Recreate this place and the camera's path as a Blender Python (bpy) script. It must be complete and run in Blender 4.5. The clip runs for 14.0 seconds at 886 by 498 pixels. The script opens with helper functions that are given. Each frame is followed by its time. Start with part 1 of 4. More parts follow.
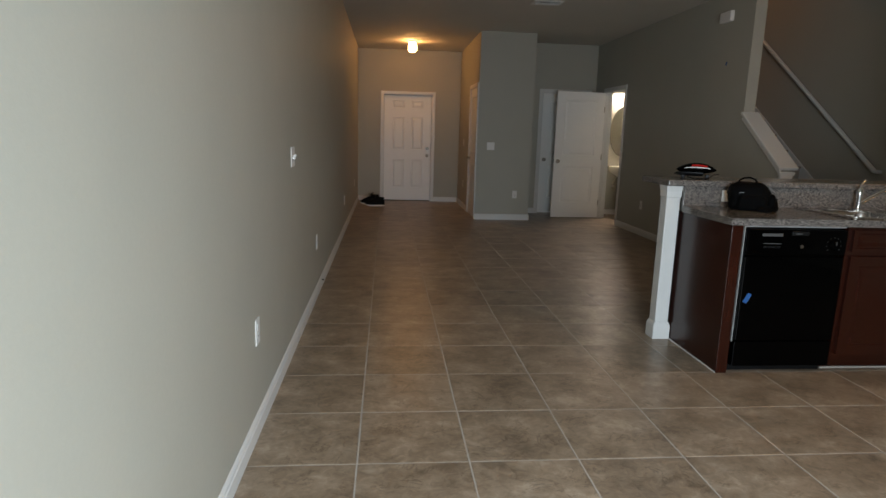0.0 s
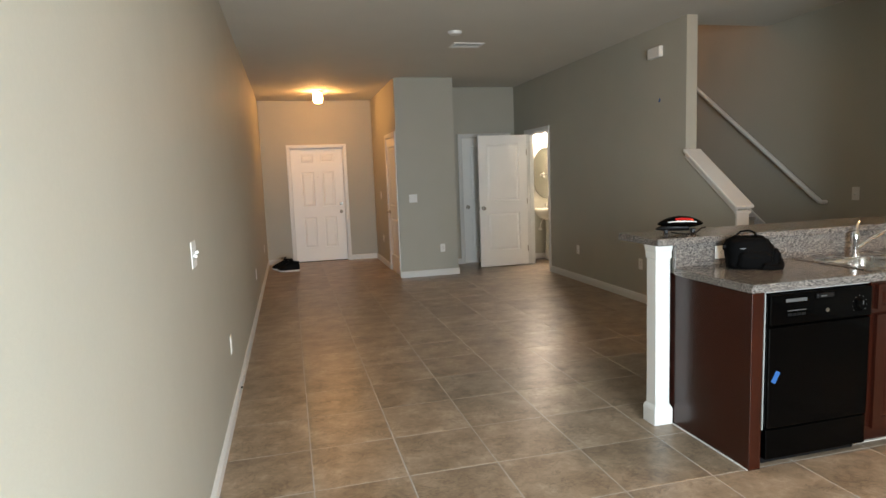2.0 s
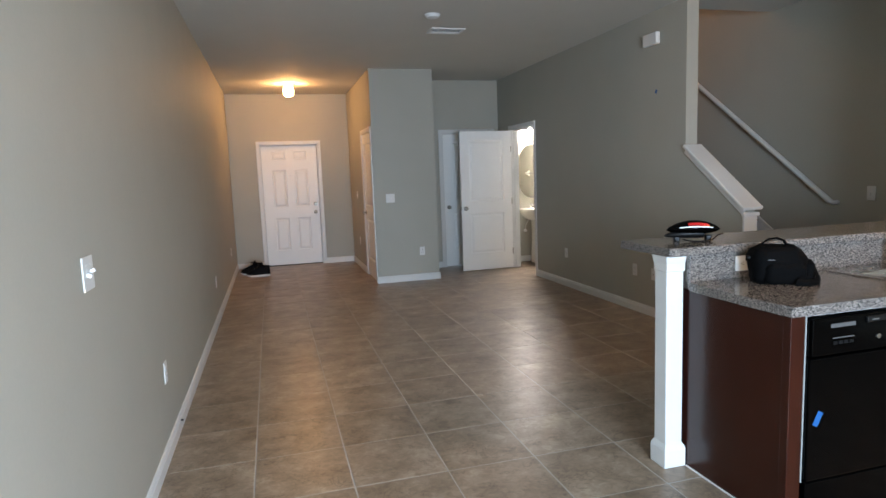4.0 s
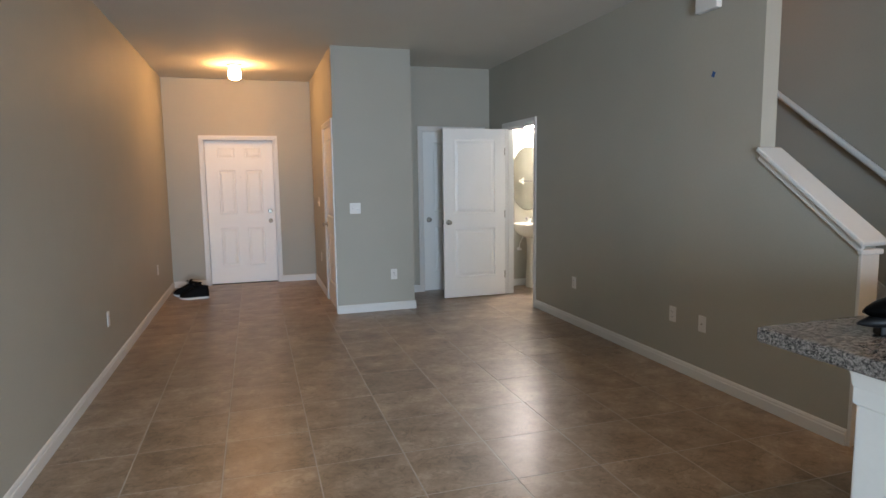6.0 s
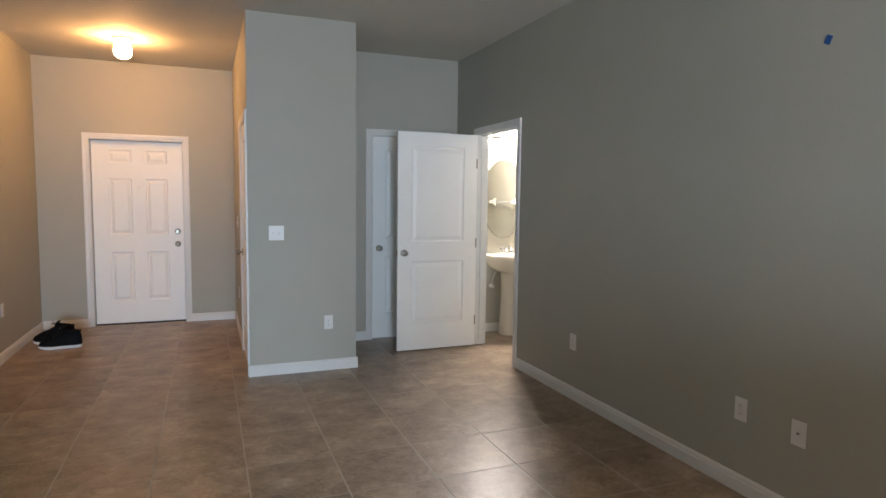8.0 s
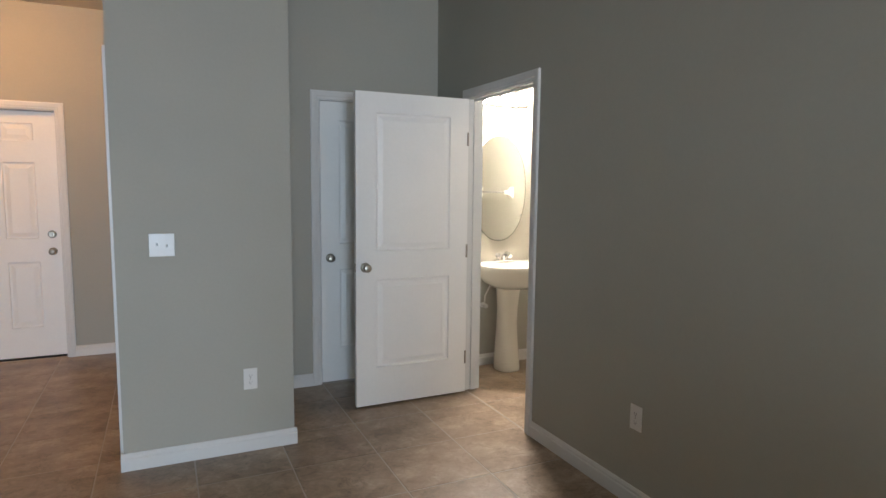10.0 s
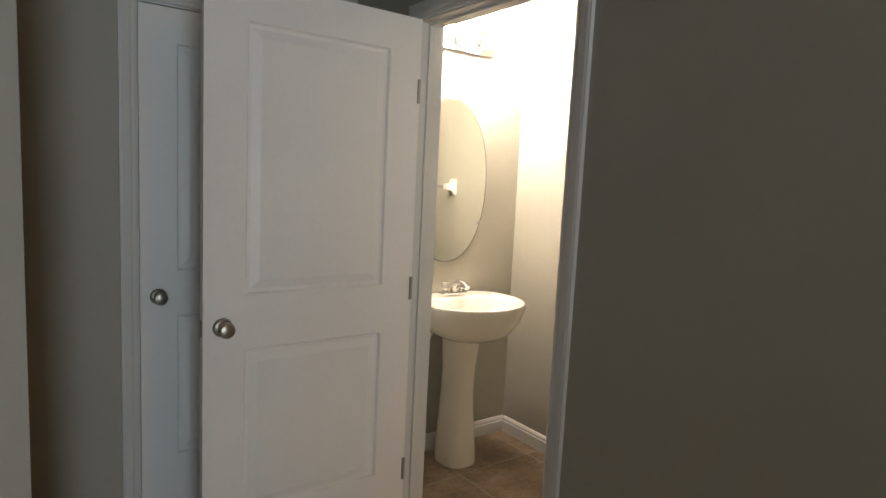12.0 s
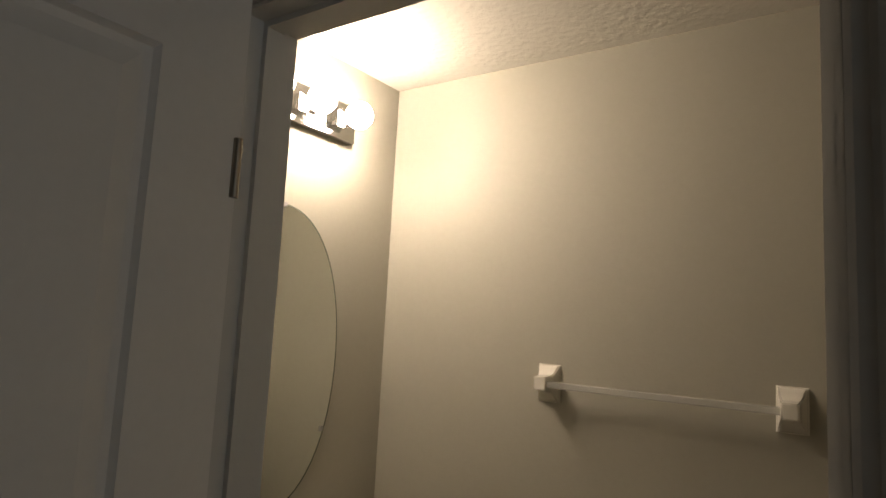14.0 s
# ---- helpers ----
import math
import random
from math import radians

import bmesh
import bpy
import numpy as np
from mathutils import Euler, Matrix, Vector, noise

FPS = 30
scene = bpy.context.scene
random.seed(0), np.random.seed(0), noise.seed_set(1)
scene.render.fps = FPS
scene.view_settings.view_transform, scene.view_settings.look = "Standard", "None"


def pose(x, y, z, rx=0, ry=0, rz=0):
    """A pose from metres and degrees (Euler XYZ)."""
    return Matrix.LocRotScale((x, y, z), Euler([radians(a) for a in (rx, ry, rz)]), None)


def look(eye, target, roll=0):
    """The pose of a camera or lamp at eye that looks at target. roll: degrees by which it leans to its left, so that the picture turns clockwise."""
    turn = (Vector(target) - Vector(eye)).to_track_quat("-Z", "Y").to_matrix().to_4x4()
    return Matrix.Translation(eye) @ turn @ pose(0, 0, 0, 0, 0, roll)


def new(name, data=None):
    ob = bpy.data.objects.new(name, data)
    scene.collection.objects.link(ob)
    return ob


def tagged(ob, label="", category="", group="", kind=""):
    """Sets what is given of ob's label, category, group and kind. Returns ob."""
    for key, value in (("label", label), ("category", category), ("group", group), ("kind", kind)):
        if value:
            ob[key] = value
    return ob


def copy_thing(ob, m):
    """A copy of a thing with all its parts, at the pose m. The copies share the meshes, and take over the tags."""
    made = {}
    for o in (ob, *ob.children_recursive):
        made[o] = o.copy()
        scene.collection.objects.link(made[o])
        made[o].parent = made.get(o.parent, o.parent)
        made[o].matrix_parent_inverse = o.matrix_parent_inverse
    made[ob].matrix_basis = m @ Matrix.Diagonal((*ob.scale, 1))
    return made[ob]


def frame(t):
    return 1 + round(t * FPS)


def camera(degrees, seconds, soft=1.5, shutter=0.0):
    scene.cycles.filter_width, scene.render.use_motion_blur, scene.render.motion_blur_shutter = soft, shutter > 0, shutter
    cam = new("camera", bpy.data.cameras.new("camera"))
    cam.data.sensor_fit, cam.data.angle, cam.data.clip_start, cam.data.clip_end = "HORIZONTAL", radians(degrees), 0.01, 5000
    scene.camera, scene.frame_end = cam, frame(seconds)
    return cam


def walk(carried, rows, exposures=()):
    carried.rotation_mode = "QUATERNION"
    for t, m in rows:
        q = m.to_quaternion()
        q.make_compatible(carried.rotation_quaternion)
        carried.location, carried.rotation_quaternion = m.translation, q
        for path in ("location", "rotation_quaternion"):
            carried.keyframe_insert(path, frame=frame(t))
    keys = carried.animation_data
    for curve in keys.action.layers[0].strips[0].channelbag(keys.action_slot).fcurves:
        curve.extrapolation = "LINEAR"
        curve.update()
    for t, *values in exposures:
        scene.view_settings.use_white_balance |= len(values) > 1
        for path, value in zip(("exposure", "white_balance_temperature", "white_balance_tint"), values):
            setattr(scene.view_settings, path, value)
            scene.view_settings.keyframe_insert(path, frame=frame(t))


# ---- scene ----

# ---------------- camera ----------------
cam = camera(72.5, 14.0)
PATH = [
    (0, (0.551, 0.157, 1.312), (0.74, 2.113, 0.938), 1.7),
    (0.5, (0.604, 0.514, 1.365), (0.812, 2.496, 1.2), -1.0),
    (1, (0.603, 0.754, 1.435), (0.926, 2.715, 1.215), -1.7),
    (1.5, (0.461, 0.929, 1.462), (0.93, 2.861, 1.248), -2.8),
    (2, (0.421, 0.995, 1.453), (0.904, 2.921, 1.213), -2.2),
    (2.5, (0.418, 1.029, 1.448), (0.974, 2.937, 1.229), -1.7),
    (2.7, (0.42, 1.038, 1.446), (1.003, 2.937, 1.214), -1.8),
    (4.8, (0.8, 2.021, 1.443), (1.31, 3.939, 1.196), -2.4),
    (5, (0.844, 2.154, 1.453), (1.364, 4.072, 1.225), -2.4),
    (5.5, (1.011, 2.591, 1.443), (1.435, 4.529, 1.185), 0.2),
    (6, (1.117, 3.038, 1.456), (1.706, 4.935, 1.224), -0.8),
    (6.5, (1.298, 3.422, 1.459), (1.845, 5.337, 1.27), -0.2),
    (7, (1.392, 3.838, 1.435), (2.082, 5.704, 1.233), -1.6),
    (7.5, (1.53, 4.222, 1.446), (2.23, 6.086, 1.258), -3.2),
    (8, (1.647, 4.617, 1.44), (2.372, 6.473, 1.272), 0.7),
    (8.2, (1.663, 4.774, 1.44), (2.48, 6.584, 1.199), 0.9),
    (10.3, (2.259, 6.495, 1.462), (3.106, 8.296, 1.259), 0.5),
    (10.5, (2.313, 6.674, 1.437), (3.218, 8.446, 1.233), 0.9),
    (11, (2.478, 7.101, 1.42), (3.499, 8.806, 1.191), -0.3),
    (11.5, (2.662, 7.543, 1.436), (3.629, 9.276, 1.186), 0.3),
    (12, (2.765, 7.955, 1.444), (3.939, 9.557, 1.216), 2.8),
    (12.5, (2.994, 8.31, 1.484), (4.258, 9.856, 1.37), 1.7),
    (13, (3.117, 8.622, 1.532), (4.59, 9.962, 1.718), 2.5),
    (13.5, (3.302, 8.941, 1.554), (4.901, 10.122, 1.776), 2.7),
    (14, (3.507, 9.173, 1.568), (5.153, 10.288, 1.791), 3.0),
]
EXPOSURES = [
    (0.0, -1.4, 6500, 10), (0.5, -0.95, 6850, 10), (1.0, -0.55, 7000, 10), (1.5, -0.24, 6900, 9), (2.7, -0.05, 6400, 9),
    (4.8, 0.02, 5450, 9), (6.5, 0.13, 5750, 9), (8.2, 0.15, 5700, 9), (10.5, -0.03, 5950, 10), (11.5, -0.33, 6250, 10),
    (12.5, -1.13, 6600, 10), (13.0, -1.83, 6750, 10), (13.5, -2.2, 6900, 10), (14.0, -2.75, 6950, 10),
]
walk(cam, [(t, look(e, g, r)) for t, e, g, r in PATH], EXPOSURES)

# ---------------- world and large lights ----------------
world = bpy.data.worlds.new("sky")
scene.world = world
world.use_nodes = True
wn = world.node_tree.nodes
sky = wn.new("ShaderNodeTexSky")
sky.sky_type, sky.sun_disc = "NISHITA", False
sky.sun_elevation, sky.sun_rotation = radians(50), radians(30)
world.node_tree.links.new(sky.outputs[0], wn["Background"].inputs[0])
wn["Background"].inputs[1].default_value = 0.08


def area_lamp(name, eye, target, sx, sy, watts, colour, spread=180):
    d = bpy.data.lights.new(name, "AREA")
    d.shape, d.size, d.size_y, d.energy, d.color, d.spread = "RECTANGLE", sx, sy, watts, colour, radians(spread)
    o = new(name, d)
    o.matrix_world = look(eye, target)
    return o


# daylight through the glazed opening behind the start of the walk
area_lamp("daylight", (1.4, -0.72, 1.12), (0.7, 4.0, -1.45), 1.85, 1.9, 385, (0.77, 0.895, 1.0), 165)
# lamp on the upper landing of the stairs
up = bpy.data.lights.new("landing_lamp", "POINT")
up.energy, up.color, up.shadow_soft_size = 60, (1.0, 0.46, 0.17), 0.12
new("landing_lamp", up).location = (4.7, 9.2, 4.7)


# ---------------- materials ----------------
def nodes_of(name, rough=0.5, metal=0.0, spec=0.5):
    m = bpy.data.materials.new(name)
    m.use_nodes = True
    nt = m.node_tree
    b = nt.nodes["Principled BSDF"]
    b.inputs["Roughness"].default_value = rough
    b.inputs["Metallic"].default_value = metal
    b.inputs["Specular IOR Level"].default_value = spec
    return m, nt, b


def noise_tex(nt, scale, detail=3.0, vector=None, rough=0.55):
    n = nt.nodes.new("ShaderNodeTexNoise")
    n.inputs["Scale"].default_value, n.inputs["Detail"].default_value, n.inputs["Roughness"].default_value = scale, detail, rough
    if vector is None:
        g = nt.nodes.new("ShaderNodeNewGeometry")
        vector = g.outputs["Position"]
    nt.links.new(vector, n.inputs["Vector"])
    return n.outputs[0]


def ramp(nt, value, stops):
    r = nt.nodes.new("ShaderNodeValToRGB")
    while len(r.color_ramp.elements) < len(stops):
        r.color_ramp.elements.new(0.5)
    for e, (p, c) in zip(r.color_ramp.elements, stops):
        e.position, e.color = p, (*c, 1)
    nt.links.new(value, r.inputs[0])
    return r.outputs[0]


def math_node(nt, op, a, b):
    n = nt.nodes.new("ShaderNodeMath")
    n.operation = op
    for i, v in enumerate((a, b)):
        if isinstance(v, (int, float)):
            n.inputs[i].default_value = v
        else:
            nt.links.new(v, n.inputs[i])
    return n.outputs[0]


def bump(nt, b, height, strength, distance=0.002):
    n = nt.nodes.new("ShaderNodeBump")
    n.inputs["Strength"].default_value, n.inputs["Distance"].default_value = strength, distance
    nt.links.new(height, n.inputs["Height"])
    nt.links.new(n.outputs[0], b.inputs["Normal"])


def surface(name, base, rough=0.5, metal=0.0, vary=0.06, blotch=2.5, grain=60.0, relief=0.15, relief_scale=220.0, spec=0.5, distance=0.001):
    """Base colour that wanders at two scales, uneven gloss, fine relief."""
    m, nt, b = nodes_of(name, rough, metal, spec)
    v = math_node(nt, "ADD", math_node(nt, "MULTIPLY", noise_tex(nt, blotch, 4), 0.6), math_node(nt, "MULTIPLY", noise_tex(nt, grain, 3), 0.4))
    lo = tuple(max(0, c * (1 - vary)) for c in base)
    hi = tuple(min(1, c * (1 + vary)) for c in base)
    nt.links.new(ramp(nt, v, [(0.3, lo), (0.7, hi)]), b.inputs["Base Color"])
    rr = math_node(nt, "ADD", math_node(nt, "MULTIPLY", noise_tex(nt, blotch * 4, 3), 0.16), rough - 0.08)
    nt.links.new(rr, b.inputs["Roughness"])
    if relief:
        bump(nt, b, noise_tex(nt, relief_scale, 2), relief, distance)
    return m


def glow(name, colour, strength):
    m, nt, b = nodes_of(name, 0.3)
    b.inputs["Base Color"].default_value = (0.9, 0.88, 0.82, 1)
    b.inputs["Emission Color"].default_value = (*colour, 1)
    b.inputs["Emission Strength"].default_value = strength
    return m


M_WALL = surface("wall_paint", (0.390, 0.376, 0.317), 0.62, vary=0.035, relief=0.22, relief_scale=130, distance=0.0015)
M_CEIL = surface("ceiling_paint", (0.60, 0.575, 0.51), 0.8, vary=0.03, relief=0.7, relief_scale=45, distance=0.004)
M_TRIM = surface("trim_paint", (0.67, 0.665, 0.64), 0.38, vary=0.03, relief=0.06)
M_DOOR = surface("door_paint", (0.85, 0.842, 0.815), 0.42, vary=0.03, relief=0.10, relief_scale=300)
M_PLASTIC = surface("white_plastic", (0.72, 0.71, 0.68), 0.32, vary=0.02, relief=0.0)
M_PORCELAIN = surface("porcelain", (0.80, 0.775, 0.70), 0.12, vary=0.015, relief=0.0)
M_NICKEL = surface("brushed_nickel", (0.36, 0.33, 0.28), 0.38, 1.0, vary=0.05, relief=0.05)
M_CHROME = surface("chrome", (0.74, 0.74, 0.74), 0.10, 1.0, vary=0.02, relief=0.0)
M_STEEL = surface("stainless_steel", (0.56, 0.54, 0.51), 0.26, 1.0, vary=0.05, relief=0.05)
M_BLACK = surface("black_enamel", (0.0009, 0.0009, 0.0009), 0.10, vary=0.1, relief=0.0, spec=0.07)
M_BLACK_MATT = surface("black_plastic", (0.004, 0.004, 0.0043), 0.45, vary=0.1, relief=0.05, spec=0.25)
M_FABRIC = surface("black_nylon", (0.0011, 0.0011, 0.0012), 0.8, spec=0.08, vary=0.25, relief=0.6, relief_scale=900)
M_SHOE = surface("black_mesh_fabric", (0.0028, 0.003, 0.0036), 0.75, spec=0.15, vary=0.3, relief=0.6, relief_scale=700)
M_SOLE = surface("white_rubber", (0.62, 0.62, 0.60), 0.55, vary=0.08)
M_RED = surface("red_gloss", (0.42, 0.012, 0.012), 0.2, vary=0.08, relief=0)
M_WHITE_GLOSS = surface("white_gloss", (0.8, 0.8, 0.79), 0.2, vary=0.02, relief=0)
M_BLUE = surface("blue_tape", (0.014, 0.085, 0.27), 0.6, vary=0.1)
M_GREY_MARK = surface("grey_print_and_glint", (0.085, 0.085, 0.085), 0.4, vary=0.05, relief=0)
M_GREY_STEEL = surface("galvanised_edge", (0.30, 0.30, 0.29), 0.4, vary=0.08)
M_EDGE = surface("glass_cut_edge", (0.10, 0.12, 0.095), 0.25, vary=0.1, relief=0)
# near-black that stands for shade in the vent and the socket slots
M_DARK = surface("shade_black", (0.015, 0.014, 0.013), 0.8, vary=0.1)
M_GROUT = surface("grout", (0.42, 0.38, 0.335), 0.85, vary=0.12, blotch=6, relief=0.3)
M_CARPET = surface("stair_carpet", (0.30, 0.26, 0.21), 0.95, vary=0.15, relief=0.8, relief_scale=500)
M_BULB = glow("bulb_glow", (1.0, 0.83, 0.69), 840.0)
M_GLOBE = glow("globe_glow", (1.0, 0.465, 0.14), 165.0)
M_GLOBE_BRIGHT = glow("kitchen_globe_glow", (1.0, 0.50, 0.17), 270.0)


def make_mirror():
    m, nt, b = nodes_of("mirror_glass", 0.01, 1.0)
    b.inputs["Base Color"].default_value = (0.86, 0.88, 0.84, 1)
    return m


def make_acrylic():
    m, nt, b = nodes_of("clear_acrylic", 0.06)
    b.inputs["Base Color"].default_value = (0.95, 0.95, 0.93, 1)
    b.inputs["Transmission Weight"].default_value = 0.7
    b.inputs["IOR"].default_value = 1.47
    return m


def make_tile():
    m, nt, b = nodes_of("ceramic_tile", 0.3, 0, 0.6)
    g = nt.nodes.new("ShaderNodeNewGeometry")
    info = nt.nodes.new("ShaderNodeObjectInfo")
    vm = nt.nodes.new("ShaderNodeVectorMath")
    vm.operation = "SCALE"
    comb = nt.nodes.new("ShaderNodeCombineXYZ")
    for i in range(3):
        nt.links.new(info.outputs["Random"], comb.inputs[i])
    nt.links.new(comb.outputs[0], vm.inputs[0])
    vm.inputs["Scale"].default_value = 11.0
    add = nt.nodes.new("ShaderNodeVectorMath")
    nt.links.new(g.outputs["Position"], add.inputs[0])
    nt.links.new(vm.outputs[0], add.inputs[1])
    p = add.outputs[0]
    warp = nt.nodes.new("ShaderNodeMapping")
    warp.inputs["Scale"].default_value = (1.0, 1.1, 1.0)
    nt.links.new(p, warp.inputs[0])
    p = warp.outputs[0]
    big = noise_tex(nt, 5.0, 4, p, 0.55)
    veins = noise_tex(nt, 19.0, 6, p, 0.70)
    veins.node.inputs["Distortion"].default_value = 1.1
    v = math_node(nt, "ADD", math_node(nt, "MULTIPLY", big, 0.52), math_node(nt, "MULTIPLY", veins, 0.48))
    v = math_node(nt, "ADD", v, math_node(nt, "MULTIPLY", math_node(nt, "SUBTRACT", info.outputs["Random"], 0.5), 0.06))
    c = ramp(nt, v, [(0.36, (0.150, 0.108, 0.072)), (0.45, (0.230, 0.168, 0.113)), (0.51, (0.278, 0.206, 0.141)), (0.56, (0.320, 0.242, 0.170)), (0.65, (0.42, 0.332, 0.245))])
    # thin broken slate-like veins
    fine = noise_tex(nt, 4.5, 6, p, 0.66)
    fine.node.inputs["Distortion"].default_value = 0.8
    gate = math_node(nt, "MULTIPLY", math_node(nt, "MAXIMUM", math_node(nt, "SUBTRACT", noise_tex(nt, 6.5, 2, p), 0.47), 0.0), 0.35)
    away = math_node(nt, "ADD", math_node(nt, "ABSOLUTE", math_node(nt, "SUBTRACT", fine, 0.5), 0.0), gate)
    vein = ramp(nt, away, [(0.0, (0.62, 0.60, 0.58)), (0.010, (0.86, 0.85, 0.84)), (0.022, (1, 1, 1))])
    tint = nt.nodes.new("ShaderNodeVectorMath")
    tint.operation = "MULTIPLY"
    nt.links.new(c, tint.inputs[0])
    nt.links.new(vein, tint.inputs[1])
    nt.links.new(tint.outputs[0], b.inputs["Base Color"])
    nt.links.new(math_node(nt, "ADD", math_node(nt, "MULTIPLY", veins, 0.20), 0.255), b.inputs["Roughness"])
    return m


def make_granite():
    m, nt, b = nodes_of("speckled_granite", 0.16, 0, 0.5)
    g = nt.nodes.new("ShaderNodeNewGeometry")
    mp = nt.nodes.new("ShaderNodeMapping")
    mp.inputs["Rotation"].default_value, mp.inputs["Scale"].default_value = (0.4, 0.5, 0.3), (0.6, 0.9, 1.5)
    nt.links.new(g.outputs["Position"], mp.inputs[0])
    a = noise_tex(nt, 125, 4, mp.outputs[0], 0.72)
    c = noise_tex(nt, 330, 2, None, 0.6)
    v = math_node(nt, "ADD", math_node(nt, "MULTIPLY", a, 0.62), math_node(nt, "MULTIPLY", c, 0.38))
    col = ramp(nt, v, [(0.38, (0.012, 0.012, 0.013)), (0.455, (0.06, 0.055, 0.052)), (0.51, (0.17, 0.152, 0.138)), (0.60, (0.30, 0.272, 0.25)), (0.72, (0.21, 0.155, 0.125))])
    nt.links.new(col, b.inputs["Base Color"])
    bump(nt, b, c, 0.03, 0.001)
    return m


def make_cherry():
    m, nt, b = nodes_of("dark_cherry_wood", 0.24, 0, 0.42)
    g = nt.nodes.new("ShaderNodeNewGeometry")
    mp = nt.nodes.new("ShaderNodeMapping")
    mp.inputs["Scale"].default_value = (26, 26, 1.4)
    nt.links.new(g.outputs["Position"], mp.inputs[0])
    grain = noise_tex(nt, 3.0, 6, mp.outputs[0], 0.6)
    v = math_node(nt, "ADD", math_node(nt, "MULTIPLY", grain, 0.6), math_node(nt, "MULTIPLY", noise_tex(nt, 3, 3), 0.4))
    c = ramp(nt, v, [(0.3, (0.013, 0.0026, 0.0012)), (0.5, (0.025, 0.0050, 0.0023)), (0.72, (0.038, 0.0082, 0.0038))])
    nt.links.new(c, b.inputs["Base Color"])
    bump(nt, b, grain, 0.06, 0.001)
    return m


M_MIRROR, M_ACRYLIC, M_TILE, M_GRANITE, M_CHERRY = make_mirror(), make_acrylic(), make_tile(), make_granite(), make_cherry()


# ---------------- mesh helpers ----------------
def part(name, bm, material, parent=None, label="", smooth=False):
    bmesh.ops.recalc_face_normals(bm, faces=bm.faces)
    me = bpy.data.meshes.new(name)
    bm.to_mesh(me)
    bm.free()
    me.materials.append(material)
    if smooth:
        me.polygons.foreach_set("use_smooth", [True] * len(me.polygons))
        me.set_sharp_from_angle(angle=radians(40))
    ob = new(name, me)
    ob.parent = parent
    if label:
        tagged(ob, label)
    return ob


def thing(name, label, category, group="", at=(0, 0, 0)):
    e = new(name)
    e.empty_display_size = 0.1
    e.location = at
    return tagged(e, label, category, group)


def add_box(bm, a, b, bevel=0.0, seg=2):
    t = bmesh.new()
    bmesh.ops.create_cube(t, size=1)
    for v in t.verts:
        v.co = Vector([(a[i] + b[i]) / 2 + v.co[i] * (b[i] - a[i]) for i in range(3)])
    if bevel:
        bmesh.ops.bevel(t, geom=t.edges[:], offset=bevel, segments=seg, profile=0.5, affect="EDGES")
    merge(bm, t)
    return bm


def merge(bm, other, m=None):
    if m is not None:
        other.transform(m)
    me = bpy.data.meshes.new("tmp")
    other.to_mesh(me)
    other.free()
    bm.from_mesh(me)
    bpy.data.meshes.remove(me)
    return bm


def box(a, b, bevel=0.0, seg=2):
    return add_box(bmesh.new(), a, b, bevel, seg)


def loft(rings, cap=True, closed=True):
    """Joins rings of points, each of the same count."""
    bm = bmesh.new()
    vs = [[bm.verts.new(p) for p in r] for r in rings]
    n = len(vs[0])
    for r0, r1 in zip(vs, vs[1:]):
        for i in range(n if closed else n - 1):
            j = (i + 1) % n
            bm.faces.new((r0[i], r0[j], r1[j], r1[i]))
    if cap:
        for r in (vs[0], vs[-1]):
            try:
                bm.faces.new(r)
            except ValueError:
                pass
    return bm


def lathe(profile, seg=24, m=None, cap=True):
    """Turns (radius, height) round z."""
    rings = [[(max(r, 1e-4) * math.cos(2 * math.pi * i / seg), max(r, 1e-4) * math.sin(2 * math.pi * i / seg), z) for i in range(seg)] for r, z in profile]
    bm = loft(rings, cap)
    if m is not None:
        bm.transform(m)
    return bm


def tube(points, radius, seg=10, cap=True, flat=1.0):
    """A round bar along points; flat squeezes it across."""
    pts = [Vector(p) for p in points]
    rings = []
    side = None
    for i, p in enumerate(pts):
        d = (pts[min(i + 1, len(pts) - 1)] - pts[max(i - 1, 0)]).normalized()
        if side is None:
            side = d.cross(Vector((0, 0, 1)))
            if side.length < 0.05:
                side = d.cross(Vector((0, 1, 0)))
        side = (side - d * side.dot(d)).normalized()
        up_ = side.cross(d)
        r = radius[i] if isinstance(radius, (list, tuple)) else radius
        rings.append([p + side * (r * math.cos(2 * math.pi * k / seg)) + up_ * (r * flat * math.sin(2 * math.pi * k / seg)) for k in range(seg)])
    return loft(rings, cap)


def prism(poly, axis, lo, hi):
    """A flat polygon pushed along one axis; poly gives the other two coordinates in axis order."""
    bm = bmesh.new()

    def point(uv, w):
        q = list(uv)
        q.insert(axis, w)
        return bm.verts.new(q)
    a = [point(uv, lo) for uv in poly]
    b = [point(uv, hi) for uv in poly]
    bm.faces.new(a)
    bm.faces.new(b)
    for i in range(len(poly)):
        j = (i + 1) % len(poly)
        bm.faces.new((a[i], a[j], b[j], b[i]))
    return bm


